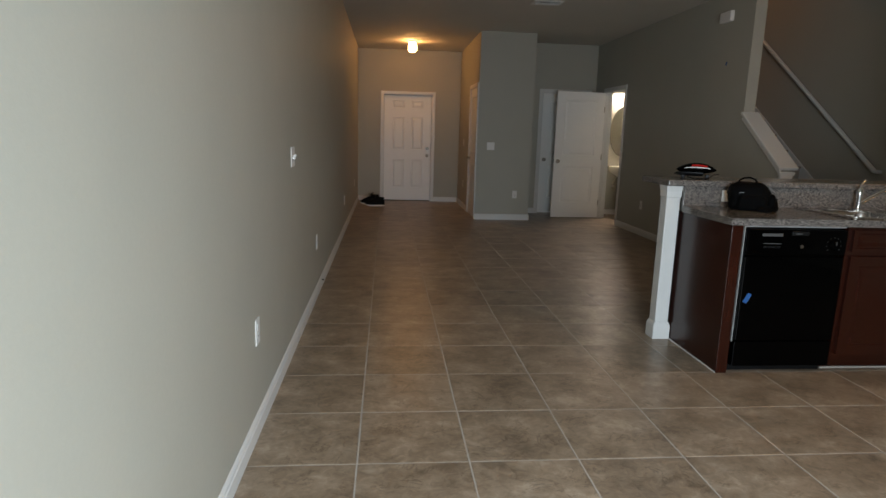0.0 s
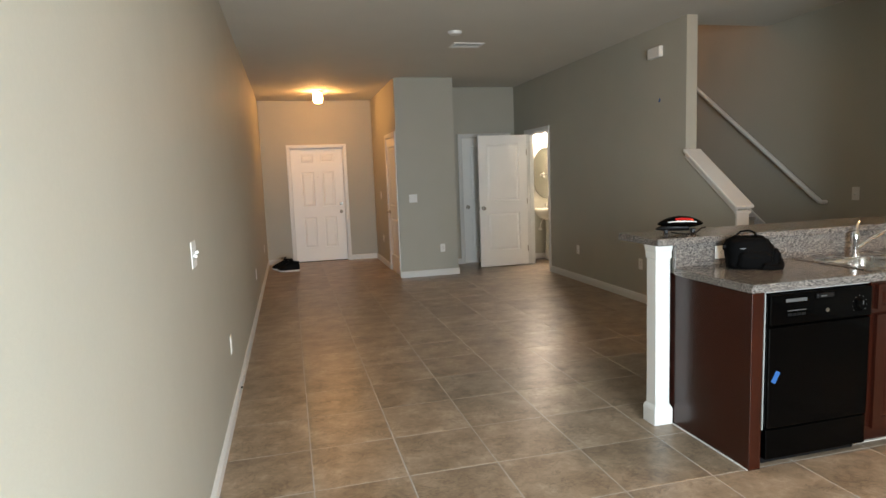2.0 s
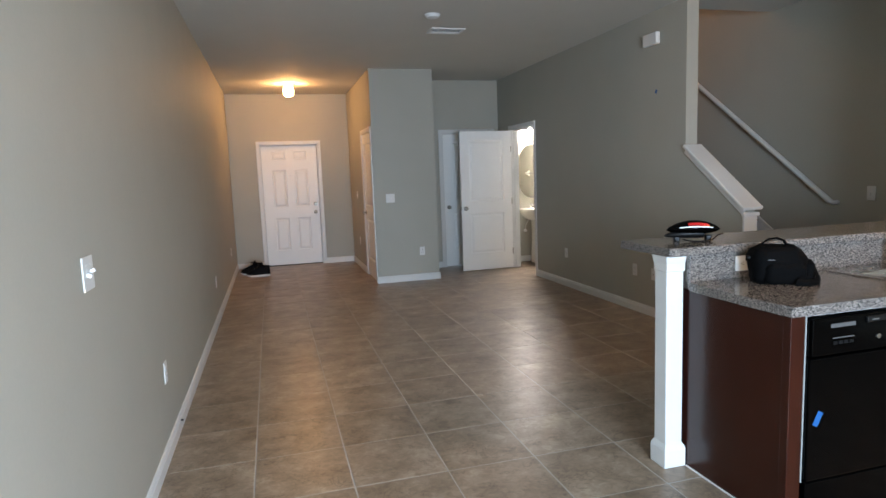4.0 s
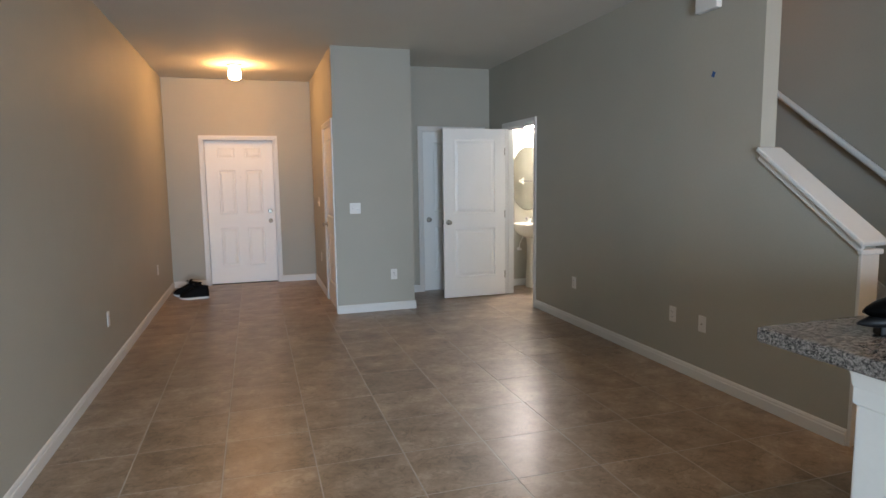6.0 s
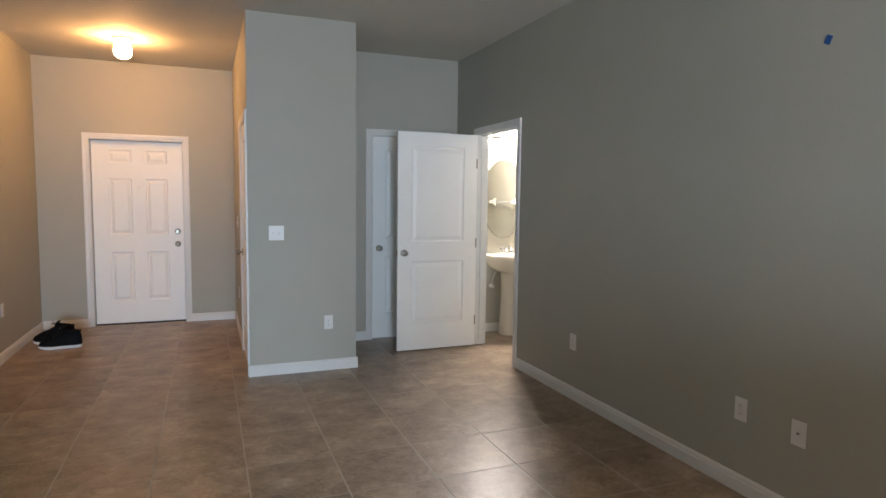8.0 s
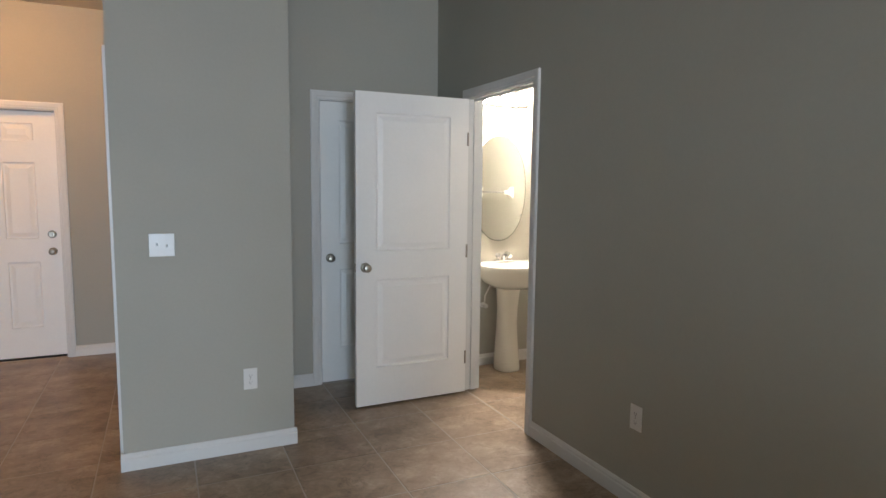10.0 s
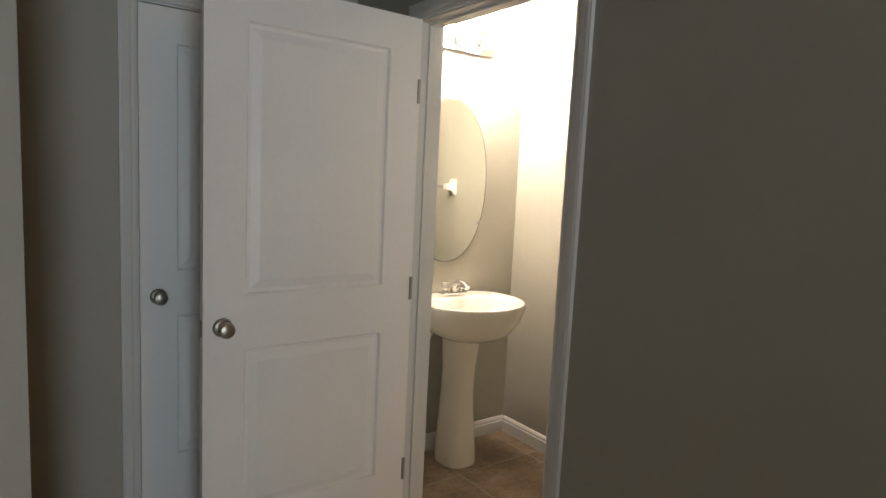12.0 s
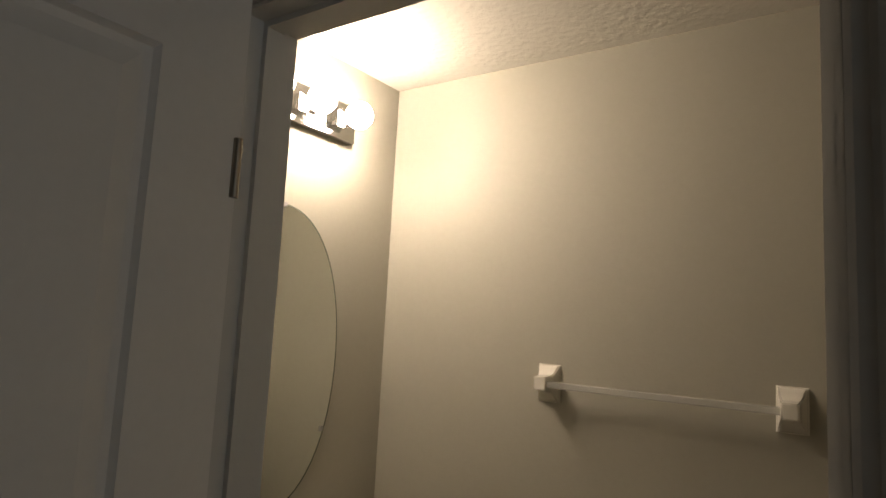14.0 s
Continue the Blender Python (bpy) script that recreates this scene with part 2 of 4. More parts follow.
def slab_with_holes(us, vs, holes, axis, lo, hi):
    """A plate cut into cells by us and vs, without the cells inside holes (u0, u1, v0, v1), as thick as lo to hi along axis."""
    us, vs = sorted(set(us) | {h[i] for h in holes for i in (0, 1)}), sorted(set(vs) | {h[i] for h in holes for i in (2, 3)})
    bm = bmesh.new()
    made = {}

    def vert(u, v, w):
        k = (u, v, w)
        if k not in made:
            q = [u, v]
            q.insert(axis, w)
            made[k] = bm.verts.new(q)
        return made[k]

    def solid(i, j):
        if not (0 <= i < len(us) - 1 and 0 <= j < len(vs) - 1):
            return False
        cu, cv = (us[i] + us[i + 1]) / 2, (vs[j] + vs[j + 1]) / 2
        return not any(h[0] < cu < h[1] and h[2] < cv < h[3] for h in holes)
    for i in range(len(us) - 1):
        for j in range(len(vs) - 1):
            if not solid(i, j):
                continue
            u0, u1, v0, v1 = us[i], us[i + 1], vs[j], vs[j + 1]
            for w in (lo, hi):
                bm.faces.new([vert(u0, v0, w), vert(u1, v0, w), vert(u1, v1, w), vert(u0, v1, w)])
            for di, dj, p, q in ((-1, 0, (u0, v0), (u0, v1)), (1, 0, (u1, v0), (u1, v1)), (0, -1, (u0, v0), (u1, v0)), (0, 1, (u0, v1), (u1, v1))):
                if not solid(i + di, j + dj):
                    bm.faces.new([vert(*p, lo), vert(*q, lo), vert(*q, hi), vert(*p, hi)])
    return bm


def structure(name, bm, material, label, category="", smooth=False):
    return tagged(part(name, bm, material, None, "", smooth), label, category or name.split("_")[0], kind="structure")


# ---------------- plan ----------------
H = 2.846            # main ceiling
XR = 4.09            # wall with the bathroom door
TR = 0.115
XP = 5.27            # far wall of the stairs
XB = 5.11            # far wall of the bathroom
YF = 12.015          # wall with the front door
YC = 9.567           # face of the closet block
XC0, XC1 = 1.944, 2.80
YN = 10.505          # back of the small hall
YM = 10.48           # bathroom wall with the mirror
HB = 2.35            # bathroom ceiling
YB = -0.95           # wall behind the start
XK = 4.25            # kitchen side wall
YS = 6.035           # end of the full wall beside the stairs
Y_OPEN = 6.38        # edge of the ceiling over the stairs
D_BATH = (9.18, 9.982)      # bathroom door opening along y
D_SIDE = (9.672, 10.452)     # foyer closet opening along y
D_HALL = (3.185, 3.955)      # hall closet opening along x
D_FRONT = (0.492, 1.402)     # front door opening along x
HD = 2.045
HF = 2.02

structure("floor", box((-0.2, YB - 0.2, -0.12), (XP + 0.15, YF + 0.2, -0.0011)), M_GROUT, "tan grout bed under the ceramic floor tiles", "floor")
structure("ceiling", slab_with_holes((-0.15, XP + 0.15), (YB - 0.2, YF + 0.15), [(XR + TR, XP + 0.06, Y_OPEN, 9.6)], 2, H, H + 0.25), M_CEIL, "off-white knockdown textured ceiling", "ceiling")
structure("wall_west", box((-0.15, YB - 0.15, -0.1), (0, YF + 0.15, H)), M_WALL, "long greige painted plaster wall", "wall")
structure("wall_north", slab_with_holes((0, XC1 - 0.1), (0, H), [(D_FRONT[0] - 0.02, D_FRONT[1] + 0.02, 0, HF + 0.02)], 1, YF, YF + 0.15), M_WALL, "greige foyer wall around the front door", "wall")
structure("wall_closet_front", box((XC0, YC, 0), (XC1, YC + 0.115, H)), M_WALL, "greige end wall of the closet block", "wall")
structure("wall_closet_side", slab_with_holes((YC + 0.115, YF), (0, H), [(D_SIDE[0] - 0.02, D_SIDE[1] + 0.02, 0, HD + 0.02)], 0, XC0, XC0 + 0.115), M_WALL, "greige foyer wall with the closet door", "wall")
structure("wall_hall_side", box((XC1 - 0.115, YC + 0.115, 0), (XC1, YN, H)), M_WALL, "greige side wall of the small hall", "wall")
structure("wall_hall_back", slab_with_holes((XC1, XR), (0, H), [(D_HALL[0] - 0.02, D_HALL[1] + 0.02, 0, HD + 0.02)], 1, YN, YN + 0.115), M_WALL, "greige back wall of the small hall", "wall")
structure("wall_east", slab_with_holes((YS, YN + 0.115), (0, H), [(D_BATH[0] - 0.02, D_BATH[1] + 0.02, 0, HD + 0.02)], 0, XR, XR + TR), M_WALL, "long greige wall with the bathroom door", "wall")
structure("wall_bath_mirror", box((XR + TR, YM, 0), (XB, YM + 0.115, HB)), M_WALL, "greige bathroom wall behind the mirror", "wall")
structure("wall_bath_side", box((XB, 8.4, 0), (XB + 0.115, YM + 0.115, HB)), M_WALL, "greige bathroom wall with the towel bar", "wall")
structure("wall_bath_end", box((XR + TR, 8.4, 0), (XB, 8.5, HB)), M_WALL, "plain bathroom end wall", "wall")
structure("ceiling_bath", box((XR + TR, 8.4, HB), (XB + 0.115, YM + 0.115, HB + 0.08)), M_CEIL, "off-white textured bathroom ceiling", "ceiling")
structure("wall_stairs", box((XP, YB - 0.12, -0.1), (XP + 0.12, 9.7, 5.2)), M_WALL, "tall greige wall beside the stairs", "wall")
structure("wall_stairs_upper", box((XR, Y_OPEN, H + 0.25), (XR + TR, 9.7, 5.2)), M_WALL, "upper stairwell wall", "wall")
structure("wall_stairs_top", box((XR, 9.7, H + 0.25), (XP + 0.12, 9.8, 5.2)), M_WALL, "end wall of the upper landing", "wall")
structure("wall_stairs_front", box((XR, Y_OPEN - 0.1, H + 0.25), (XP + 0.12, Y_OPEN, 5.2)), M_WALL, "upper wall over the stairs opening", "wall")
structure("ceiling_upper", box((XR, Y_OPEN - 0.1, 5.2), (XP + 0.12, 9.8, 5.3)), M_CEIL, "upper stairwell ceiling", "ceiling")
structure("wall_kitchen_end", box((4.75, 4.45, 0), (XP, 4.57, H)), M_WALL, "greige wall between kitchen and stairs", "wall")
# west end measured; unseen run to XP added to keep daylight off the stairs
structure("wall_kitchen_corner", box((XK, 3.95, 0), (XP, 4.15, H)), M_WALL, "greige kitchen wall end beside the bar", "wall")
structure("wall_south", slab_with_holes((0, XP), (0, H), [(0.43, 2.37, 0, 2.06)], 1, YB - 0.12, YB), M_WALL, "rear wall with the glazed opening", "wall")

# low wall beside the stairs, with its sloped cap and white end board
K0, KZ0, K1, KZ1 = 5.36, 1.085, YS, 1.575     # low and high end of the slope
structure("wall_stairs_low", prism([(K0, 0), (K1, 0), (K1, KZ1), (K0, KZ0)], 0, XR, XR + TR), M_WALL, "low greige sloping wall beside the stairs", "wall")
SL = (KZ1 - KZ0) / (K1 - K0)


def sloped_board(x0, x1, y0, y1, z_at, thick, bevel):
    b = box((x0, 0, 0), (x1, math.hypot(y1 - y0, (y1 - y0) * SL), thick), bevel)
    b.transform(Matrix.Translation((0, y0, z_at)) @ Matrix.Rotation(math.atan(SL), 4, "X"))
    return b


cap = thing("stair_wall_cap", "cream white sloping wooden cap on the low stair wall", "trim")
part("cap_board", sloped_board(XR - 0.035, XR + TR + 0.035, K0 - 0.035, K1 + 0.004, KZ0 - 0.035 * SL + 0.018, 0.03, 0.008), M_TRIM, cap)
part("cove", sloped_board(XR - 0.018, XR - 0.001, K0 - 0.012, K1 + 0.001, KZ0 - 0.04, 0.045, 0.006), M_TRIM, cap)
part("end_board", box((XR - 0.004, K0 - 0.022, 0), (XR + TR + 0.004, K0 - 0.001, KZ0 - 0.02), 0.004), M_TRIM, cap)
part("end_cove", box((XR - 0.018, K0 - 0.034, KZ0 - 0.05), (XR + TR + 0.018, K0 - 0.002, KZ0 - 0.022), 0.006), M_TRIM, cap)


# ---------------- trim ----------------
BASE_H, BASE_T = 0.09, 0.014
BASE_PROFILE = [(0, 0), (BASE_T, 0), (BASE_T, BASE_H - 0.03), (BASE_T - 0.004, BASE_H - 0.024), (BASE_T - 0.004, BASE_H - 0.014), (BASE_T - 0.010, BASE_H - 0.002), (0, BASE_H)]


def baseboard(x0, y0, x1, y1, nx, ny):
    """Along a wall foot from one point to the other; (nx, ny) points into the room. Mitred a little at both ends."""
    r0 = [(x0 + nx * d, y0 + ny * d, z) for d, z in BASE_PROFILE]
    r1 = [(x1 + nx * d, y1 + ny * d, z) for d, z in BASE_PROFILE]
    structure("baseboard", loft([r0, r1]), M_TRIM, "white painted moulded baseboard", "baseboard")


CW = 0.066           # casing width
baseboard(0, YB, 0, YF, 1, 0)
baseboard(BASE_T, YF, D_FRONT[0] - CW, YF, 0, -1)
baseboard(D_FRONT[1] + CW, YF, XC0 - BASE_T, YF, 0, -1)
baseboard(XC0, D_SIDE[1] + CW, XC0, YF, -1, 0)
baseboard(XC0 - BASE_T, YC, XC1 + BASE_T, YC, 0, -1)
baseboard(XC1, YC, XC1, YN, 1, 0)
baseboard(XC1 + BASE_T, YN, D_HALL[0] - CW, YN, 0, -1)
baseboard(XR, YS, XR, D_BATH[0] - CW, -1, 0)
baseboard(XR, K0 - 0.001, XR, YS, -1, 0)
baseboard(XR, D_BATH[1] + CW, XR, YN, -1, 0)
baseboard(XR + TR, YM, XB, YM, 0, -1)
baseboard(XB, 8.5, XB, YM - BASE_T, -1, 0)

CASE_PROFILE = [(0, 0), (0, 0.009), (0.006, 0.012), (0.018, 0.012), (0.024, 0.015), (0.05, 0.017), (0.056, 0.015), (CW - 0.006, 0.015), (CW - 0.006, 0)]


def casing_bm(w, h):
    """Moulded frame round an opening w wide and h high: local x along the wall, y out of the wall (negative is the room), z up."""
    rings = []
    for corner in range(4):
        ring = []
        for o, d in CASE_PROFILE:
            o = o + 0.006
            x = -o if corner in (0, 1) else w + o
            z = 0 if corner in (0, 3) else h + o
            ring.append((x, -d, z))
        rings.append(ring)
    return loft(rings)


def door_frame(name, w, h, depth, m, label, stop=0.04):
    """Jambs, head, stop and the casing on the room side."""
    f = thing(name, label, "door frame")
    tagged(f, kind="structure")
    f.matrix_world = m
    part("casing", casing_bm(w, h), M_TRIM, f)
    j = bmesh.new()
    add_box(j, (-0.02, 0.0005, 0), (0.0, depth - 0.0005, h))
    add_box(j, (w, 0.0005, 0), (w + 0.02, depth - 0.0005, h))
    add_box(j, (-0.02, 0.0005, h), (w + 0.02, depth - 0.0005, h + 0.02))
    part("jamb", j, M_TRIM, f)
    s = bmesh.new()
    add_box(s, (0.0005, stop, 0), (0.011, stop + 0.034, h - 0.0005))
    add_box(s, (w - 0.011, stop, 0), (w - 0.0005, stop + 0.034, h - 0.0005))
    add_box(s, (0.011, stop, h - 0.011), (w - 0.011, stop + 0.034, h - 0.0005))
    part("door_stop", s, M_TRIM, f)
    return f


def panel_slab(w, h, t, panels, depth=0.0105, step=0.018, field=0.03):
    """A moulded door leaf from x 0 to w, y 0 (room side) to t, z 0 to h, with sunk panels (x0, x1, z0, z1) on both faces."""
    xs = sorted({0, w} | {p[i] for p in panels for i in (0, 1)})
    zs = sorted({0, h} | {p[i] for p in panels for i in (2, 3)})
    bm = bmesh.new()
    vs = {}

    def vert(x, y, z):
        k = (round(x, 5), y, round(z, 5))
        if k not in vs:
            vs[k] = bm.verts.new((x, y, z))
        return vs[k]

    def ring(y, p, inset, dz):
        s = dz if y == 0 else -dz
        return [bm.verts.new(c) for c in ((p[0] + inset, y + s, p[2] + inset), (p[1] - inset, y + s, p[2] + inset), (p[1] - inset, y + s, p[3] - inset), (p[0] + inset, y + s, p[3] - inset))]
    for y in (0, t):
        for i in range(len(xs) - 1):
            for j in range(len(zs) - 1):
                c = ((xs[i] + xs[i + 1]) / 2, (zs[j] + zs[j + 1]) / 2)
                if any(p[0] < c[0] < p[1] and p[2] < c[1] < p[3] for p in panels):
                    continue
                bm.faces.new((vert(xs[i], y, zs[j]), vert(xs[i + 1], y, zs[j]), vert(xs[i + 1], y, zs[j + 1]), vert(xs[i], y, zs[j + 1])))
        for p in panels:
            r = [ring(y, p, 0, 0), ring(y, p, step * 0.35, depth), ring(y, p, step, depth * 1.1), ring(y, p, step + field, depth * 0.25)]
            for a, b in zip(r, r[1:]):
                for k in range(4):
                    bm.faces.new((a[k], a[(k + 1) % 4], b[(k + 1) % 4], b[k]))
            bm.faces.new(r[-1])
    for i in range(len(xs) - 1):
        for z in (0, h):
            bm.faces.new((vert(xs[i], 0, z), vert(xs[i + 1], 0, z), vert(xs[i + 1], t, z), vert(xs[i], t, z)))
    for j in range(len(zs) - 1):
        for x in (0, w):
            bm.faces.new((vert(x, 0, zs[j]), vert(x, 0, zs[j + 1]), vert(x, t, zs[j + 1]), vert(x, t, zs[j])))
    bmesh.ops.remove_doubles(bm, verts=bm.verts[:], dist=0.0002)
    return bm


KNOB = [(0.0, 0.062), (0.012, 0.062), (0.022, 0.058), (0.027, 0.048), (0.026, 0.038), (0.018, 0.030), (0.011, 0.026), (0.011, 0.010), (0.026, 0.009), (0.031, 0.005), (0.032, 0.0)]


def knob(parent, x, y, z, side=-1, name="door_knob", label="satin nickel door knob"):
    """side -1: standing out towards negative y."""
    m = Matrix.Translation((x, y, z)) @ Matrix.Rotation(radians(90 if side < 0 else -90), 4, "X")
    return part(name, lathe(KNOB, 24, m), M_NICKEL, parent, label, True)


def hinge(parent, x, y, z):
    b = bmesh.new()
    merge(b, lathe([(0.007, -0.045), (0.007, 0.045)], 12, Matrix.Translation((x, y, z))))
    add_box(b, (x - 0.03, y + 0.004, z - 0.044), (x + 0.004, y + 0.007, z + 0.044))
    part("hinge", b, M_NICKEL, parent, "satin nickel butt hinge", True)


def door(name, w, h, t, panels, m, label, knob_x, knobs=(-1,), hinge_x=None, hinge_y=-0.004, knob_z=0.918):
    d = tagged(part(name, panel_slab(w, h, t, panels), M_DOOR), label, "door", kind="structure")
    d.matrix_world = m
    for s in knobs:
        knob(d, knob_x, 0 if s < 0 else t, knob_z, s)
    if hinge_x is not None:
        for z in (0.25, 1.0, 1.76):
            hinge(d, hinge_x, hinge_y, z)
    return d


TWO = lambda w: [(0.135, w - 0.135, 0.25, 0.835), (0.135, w - 0.135, 1.02, 1.90)]
# front door: six panels, between white jambs, on the far side of the frame
fw = D_FRONT[1] - D_FRONT[0]
door_frame("door_frame_front", fw, HF, 0.15, pose(D_FRONT[0], YF, 0), "white moulded frame of the front door", 0.112)
six = []
for x0, x1 in ((0.16, 0.385), (0.52, 0.742)):
    six += [(x0, x1, 0.245, 0.79), (x0, x1, 0.98, 1.595), (x0, x1, 1.765, 1.905)]
fd = door("door_front", fw - 0.012, HF - 0.02, 0.045, six, pose(D_FRONT[0] + 0.006, YF + 0.064, 0.014), "closed white six-panel front door", 0.835, (-1,), None, 0, 0.872)
part("deadbolt", lathe([(0, 0.020), (0.020, 0.020), (0.026, 0.014), (0.031, 0.006), (0.032, 0)], 24, Matrix.Translation((0.835, 0, 1.013)) @ Matrix.Rotation(radians(90), 4, "X")), M_NICKEL, fd, "nickel deadbolt rose", True)
part("deadbolt_turn", box((0.828, -0.04, 0.998), (0.842, -0.018, 1.028), 0.003), M_NICKEL, fd)
# white gloss puts the bright glint of the peephole into its colour
part("peephole", lathe([(0, 0.004), (0.009, 0.004), (0.010, 0)], 16, Matrix.Translation((0.4525, 0, 1.50)) @ Matrix.Rotation(radians(90), 4, "X")), M_WHITE_GLOSS, fd, "round peephole, white for its glint", True)
part("threshold", box((0.0, -0.02, -0.013), (fw - 0.012, 0.06, -0.004), 0.002), M_BLACK_MATT, fd, "dark metal threshold")
# foyer closet door, closed, seen edge-on
sw = D_SIDE[1] - D_SIDE[0]
turn_w = pose(XC0, D_SIDE[1], 0, 0, 0, -90)
door_frame("door_frame_foyer", sw, HD, 0.115, turn_w, "white moulded frame of the foyer closet door")
door("door_foyer_closet", sw - 0.006, HD - 0.016, 0.035, TWO(sw - 0.006), turn_w @ pose(0.003, 0.003, 0.012), "closed white two-panel foyer closet door", 0.07, (-1,), sw - 0.002, -0.004)
# hall closet door, closed
hw = D_HALL[1] - D_HALL[0]
door_frame("door_frame_hall", hw, HD, 0.115, pose(D_HALL[0], YN, 0), "white moulded frame of the hall closet door")
hd = door("door_hall_closet", hw - 0.006, HD - 0.016, 0.035, TWO(hw - 0.006), pose(D_HALL[0] + 0.003, YN + 0.003, 0.012), "closed white two-panel hall closet door", 0.065, (-1,))
# bathroom door, open square to its wall
bw = D_BATH[1] - D_BATH[0]
door_frame("door_frame_bath", bw, HD, TR, pose(XR, D_BATH[1], 0, 0, 0, -90), "white moulded frame of the open bathroom door")
BW = 0.795
bd = door("door_bath", BW, 2.028, 0.035, TWO(BW), pose(4.066 - BW * math.cos(radians(0.6)), 9.923, 0.012, 0, 0, 0.6), "white two-panel bathroom door standing open", 0.062, (-1, 1), BW - 0.004, -0.002)
part("latch_plate", box((-0.0015, 0.006, 0.89), (0.0005, 0.029, 0.945), 0.0003), M_NICKEL, bd, "nickel latch plate")
part("strike_plate", box((bw - 0.0015, 0.004, 0.90), (bw + 0.001, 0.036, 0.96), 0.0005), M_NICKEL, bpy.data.objects["door_frame_bath"], "nickel strike plate")


# ---------------- wall plates ----------------
def outlet(m, label="white duplex wall outlet", group="wall outlets"):
    """Local: y negative out of the wall, centred on the origin."""
    o = thing("wall_outlet", label, "outlet", group)
    part("cover_plate", box((-0.036, -0.006, -0.058), (0.036, 0, 0.058), 0.0025), M_PLASTIC, o)
    for z in (-0.0195, 0.0195):
        r = bmesh.new()
        merge(r, lathe([(0.016, 0.0075), (0.0165, 0.0045)], 20, Matrix.Translation((0, 0, z)) @ Matrix.Rotation(radians(90), 4, "X")))
        rec = part("receptacle", r, M_PLASTIC, o, "", True)
        # raised dark pieces in place of holes, the shade inside put into colour
        s = bmesh.new()
        add_box(s, (-0.0075, -0.0079, z - 0.004), (-0.0055, -0.0074, z + 0.005))
        add_box(s, (0.0055, -0.0079, z - 0.003), (0.0075, -0.0074, z + 0.005))
        add_box(s, (-0.002, -0.0079, z - 0.010), (0.002, -0.0074, z - 0.006))
        part("slots", s, M_DARK, rec, "dark pieces standing for the shaded socket slots")
    part("screw", lathe([(0.003, 0.0072), (0.003, 0.0055)], 10, Matrix.Rotation(radians(90), 4, "X")), M_NICKEL, o)
    o.matrix_world = m
    return o


def switch(m, gangs, label, down=()):
    o = thing("light_switch", label, "light switch")
    w = 0.036 + 0.023 * (gangs - 1)
    part("cover_plate", box((-w, -0.006, -0.058), (w, 0, 0.058), 0.0025), M_PLASTIC, o)
    for i in range(gangs):
        x = (i - (gangs - 1) / 2) * 0.046
        t = box((x - 0.0045, -0.020, -0.006), (x + 0.0045, -0.004, 0.006), 0.0015)
        t.transform(Matrix.Translation((0, -0.003, 0)) @ Matrix.Rotation(radians(-28 if i in down else 28), 4, "X"))
        part("toggle", t, M_WHITE_GLOSS, o)
        c = box((x - 0.006, -0.0066, -0.013), (x + 0.006, -0.0058, 0.013), 0.0002)
        part("toggle_slot", c, M_PLASTIC, o)
        for z in (-0.03, 0.03):
            part("screw", lathe([(0.003, 0.0072), (0.003, 0.0055)], 10, Matrix.Translation((x, 0, z)) @ Matrix.Rotation(radians(90), 4, "X")), M_PLASTIC, o)
    o.matrix_world = m
    return o


def on_west(y, z):
    return pose(0, y, z, 0, 0, 90)


def on_east(y, z):
    return pose(XR, y, z, 0, 0, -90)


o1 = outlet(on_east(8.265, 0.418))
for m in (on_east(6.79, 0.418), on_west(2.72, 0.45), on_west(4.985, 0.437), on_west(8.165, 0.418), on_west(10.72, 0.44), pose(2.568, YC, 0.404),
          pose(XC0, 11.16, 0.44, 0, 0, -90)):
    copy_thing(o1, m)
cx = thing("cable_outlet", "white wall plate with a coaxial socket", "outlet", "wall outlets")
part("cover_plate", box((-0.036, -0.006, -0.058), (0.036, 0, 0.058), 0.0025), M_PLASTIC, cx)
part("socket", lathe([(0.0, 0.013), (0.0045, 0.013), (0.0045, 0.006), (0.007, 0.006), (0.007, 0.004)], 12, Matrix.Rotation(radians(90), 4, "X")), M_NICKEL, cx, "small brass coaxial socket", True)
cx.matrix_world = on_east(6.475, 0.412)
switch(on_west(3.80, 1.155), 2, "white double toggle switch on the long wall", (1,))
switch(pose(2.156, YC, 1.147), 2, "white double toggle switch on the closet block", (0,))
switch(pose(XC0, 11.21, 1.17, 0, 0, -90), 1, "white toggle switch beside the foyer closet")
switch(pose(XP, 5.28, 1.16, 0, 0, -90), 1, "white toggle switch at the stair foot")
copy_thing(o1, pose(2.755, 3.858, 0.973, 0, 90, 0))

# door stop knob on the long baseboard
ds = thing("door_bumper", "small dark spring door bumper on the baseboard", "door stop")
part("spring", lathe([(0.007, 0), (0.005, 0.002), (0.005, 0.008), (0.006, 0.008)], 12, Matrix.Translation((BASE_T, 5.25, 0.06)) @ Matrix.Rotation(radians(90), 4, "Y")), M_BLACK_MATT, ds, "", True)
part("rubber_tip", lathe([(0.0, 0.013), (0.0055, 0.013), (0.0065, 0.008)], 12, Matrix.Translation((BASE_T, 5.25, 0.06)) @ Matrix.Rotation(radians(90), 4, "Y")), M_BLACK_MATT, ds, "", True)

# door chime, painter's tape on the wall
ch = thing("door_chime", "white plastic door chime box high on the wall", "chime")
part("cover", box((XR - 0.05, 6.395, 2.54), (XR - 0.004, 6.60, 2.645), 0.008, 3), M_PLASTIC, ch)
part("back_plate", box((XR - 0.005, 6.405, 2.55), (XR, 6.59, 2.635), 0.001), M_PLASTIC, ch)
bt = box((-0.0012, -0.014, -0.018), (0, 0.014, 0.018))
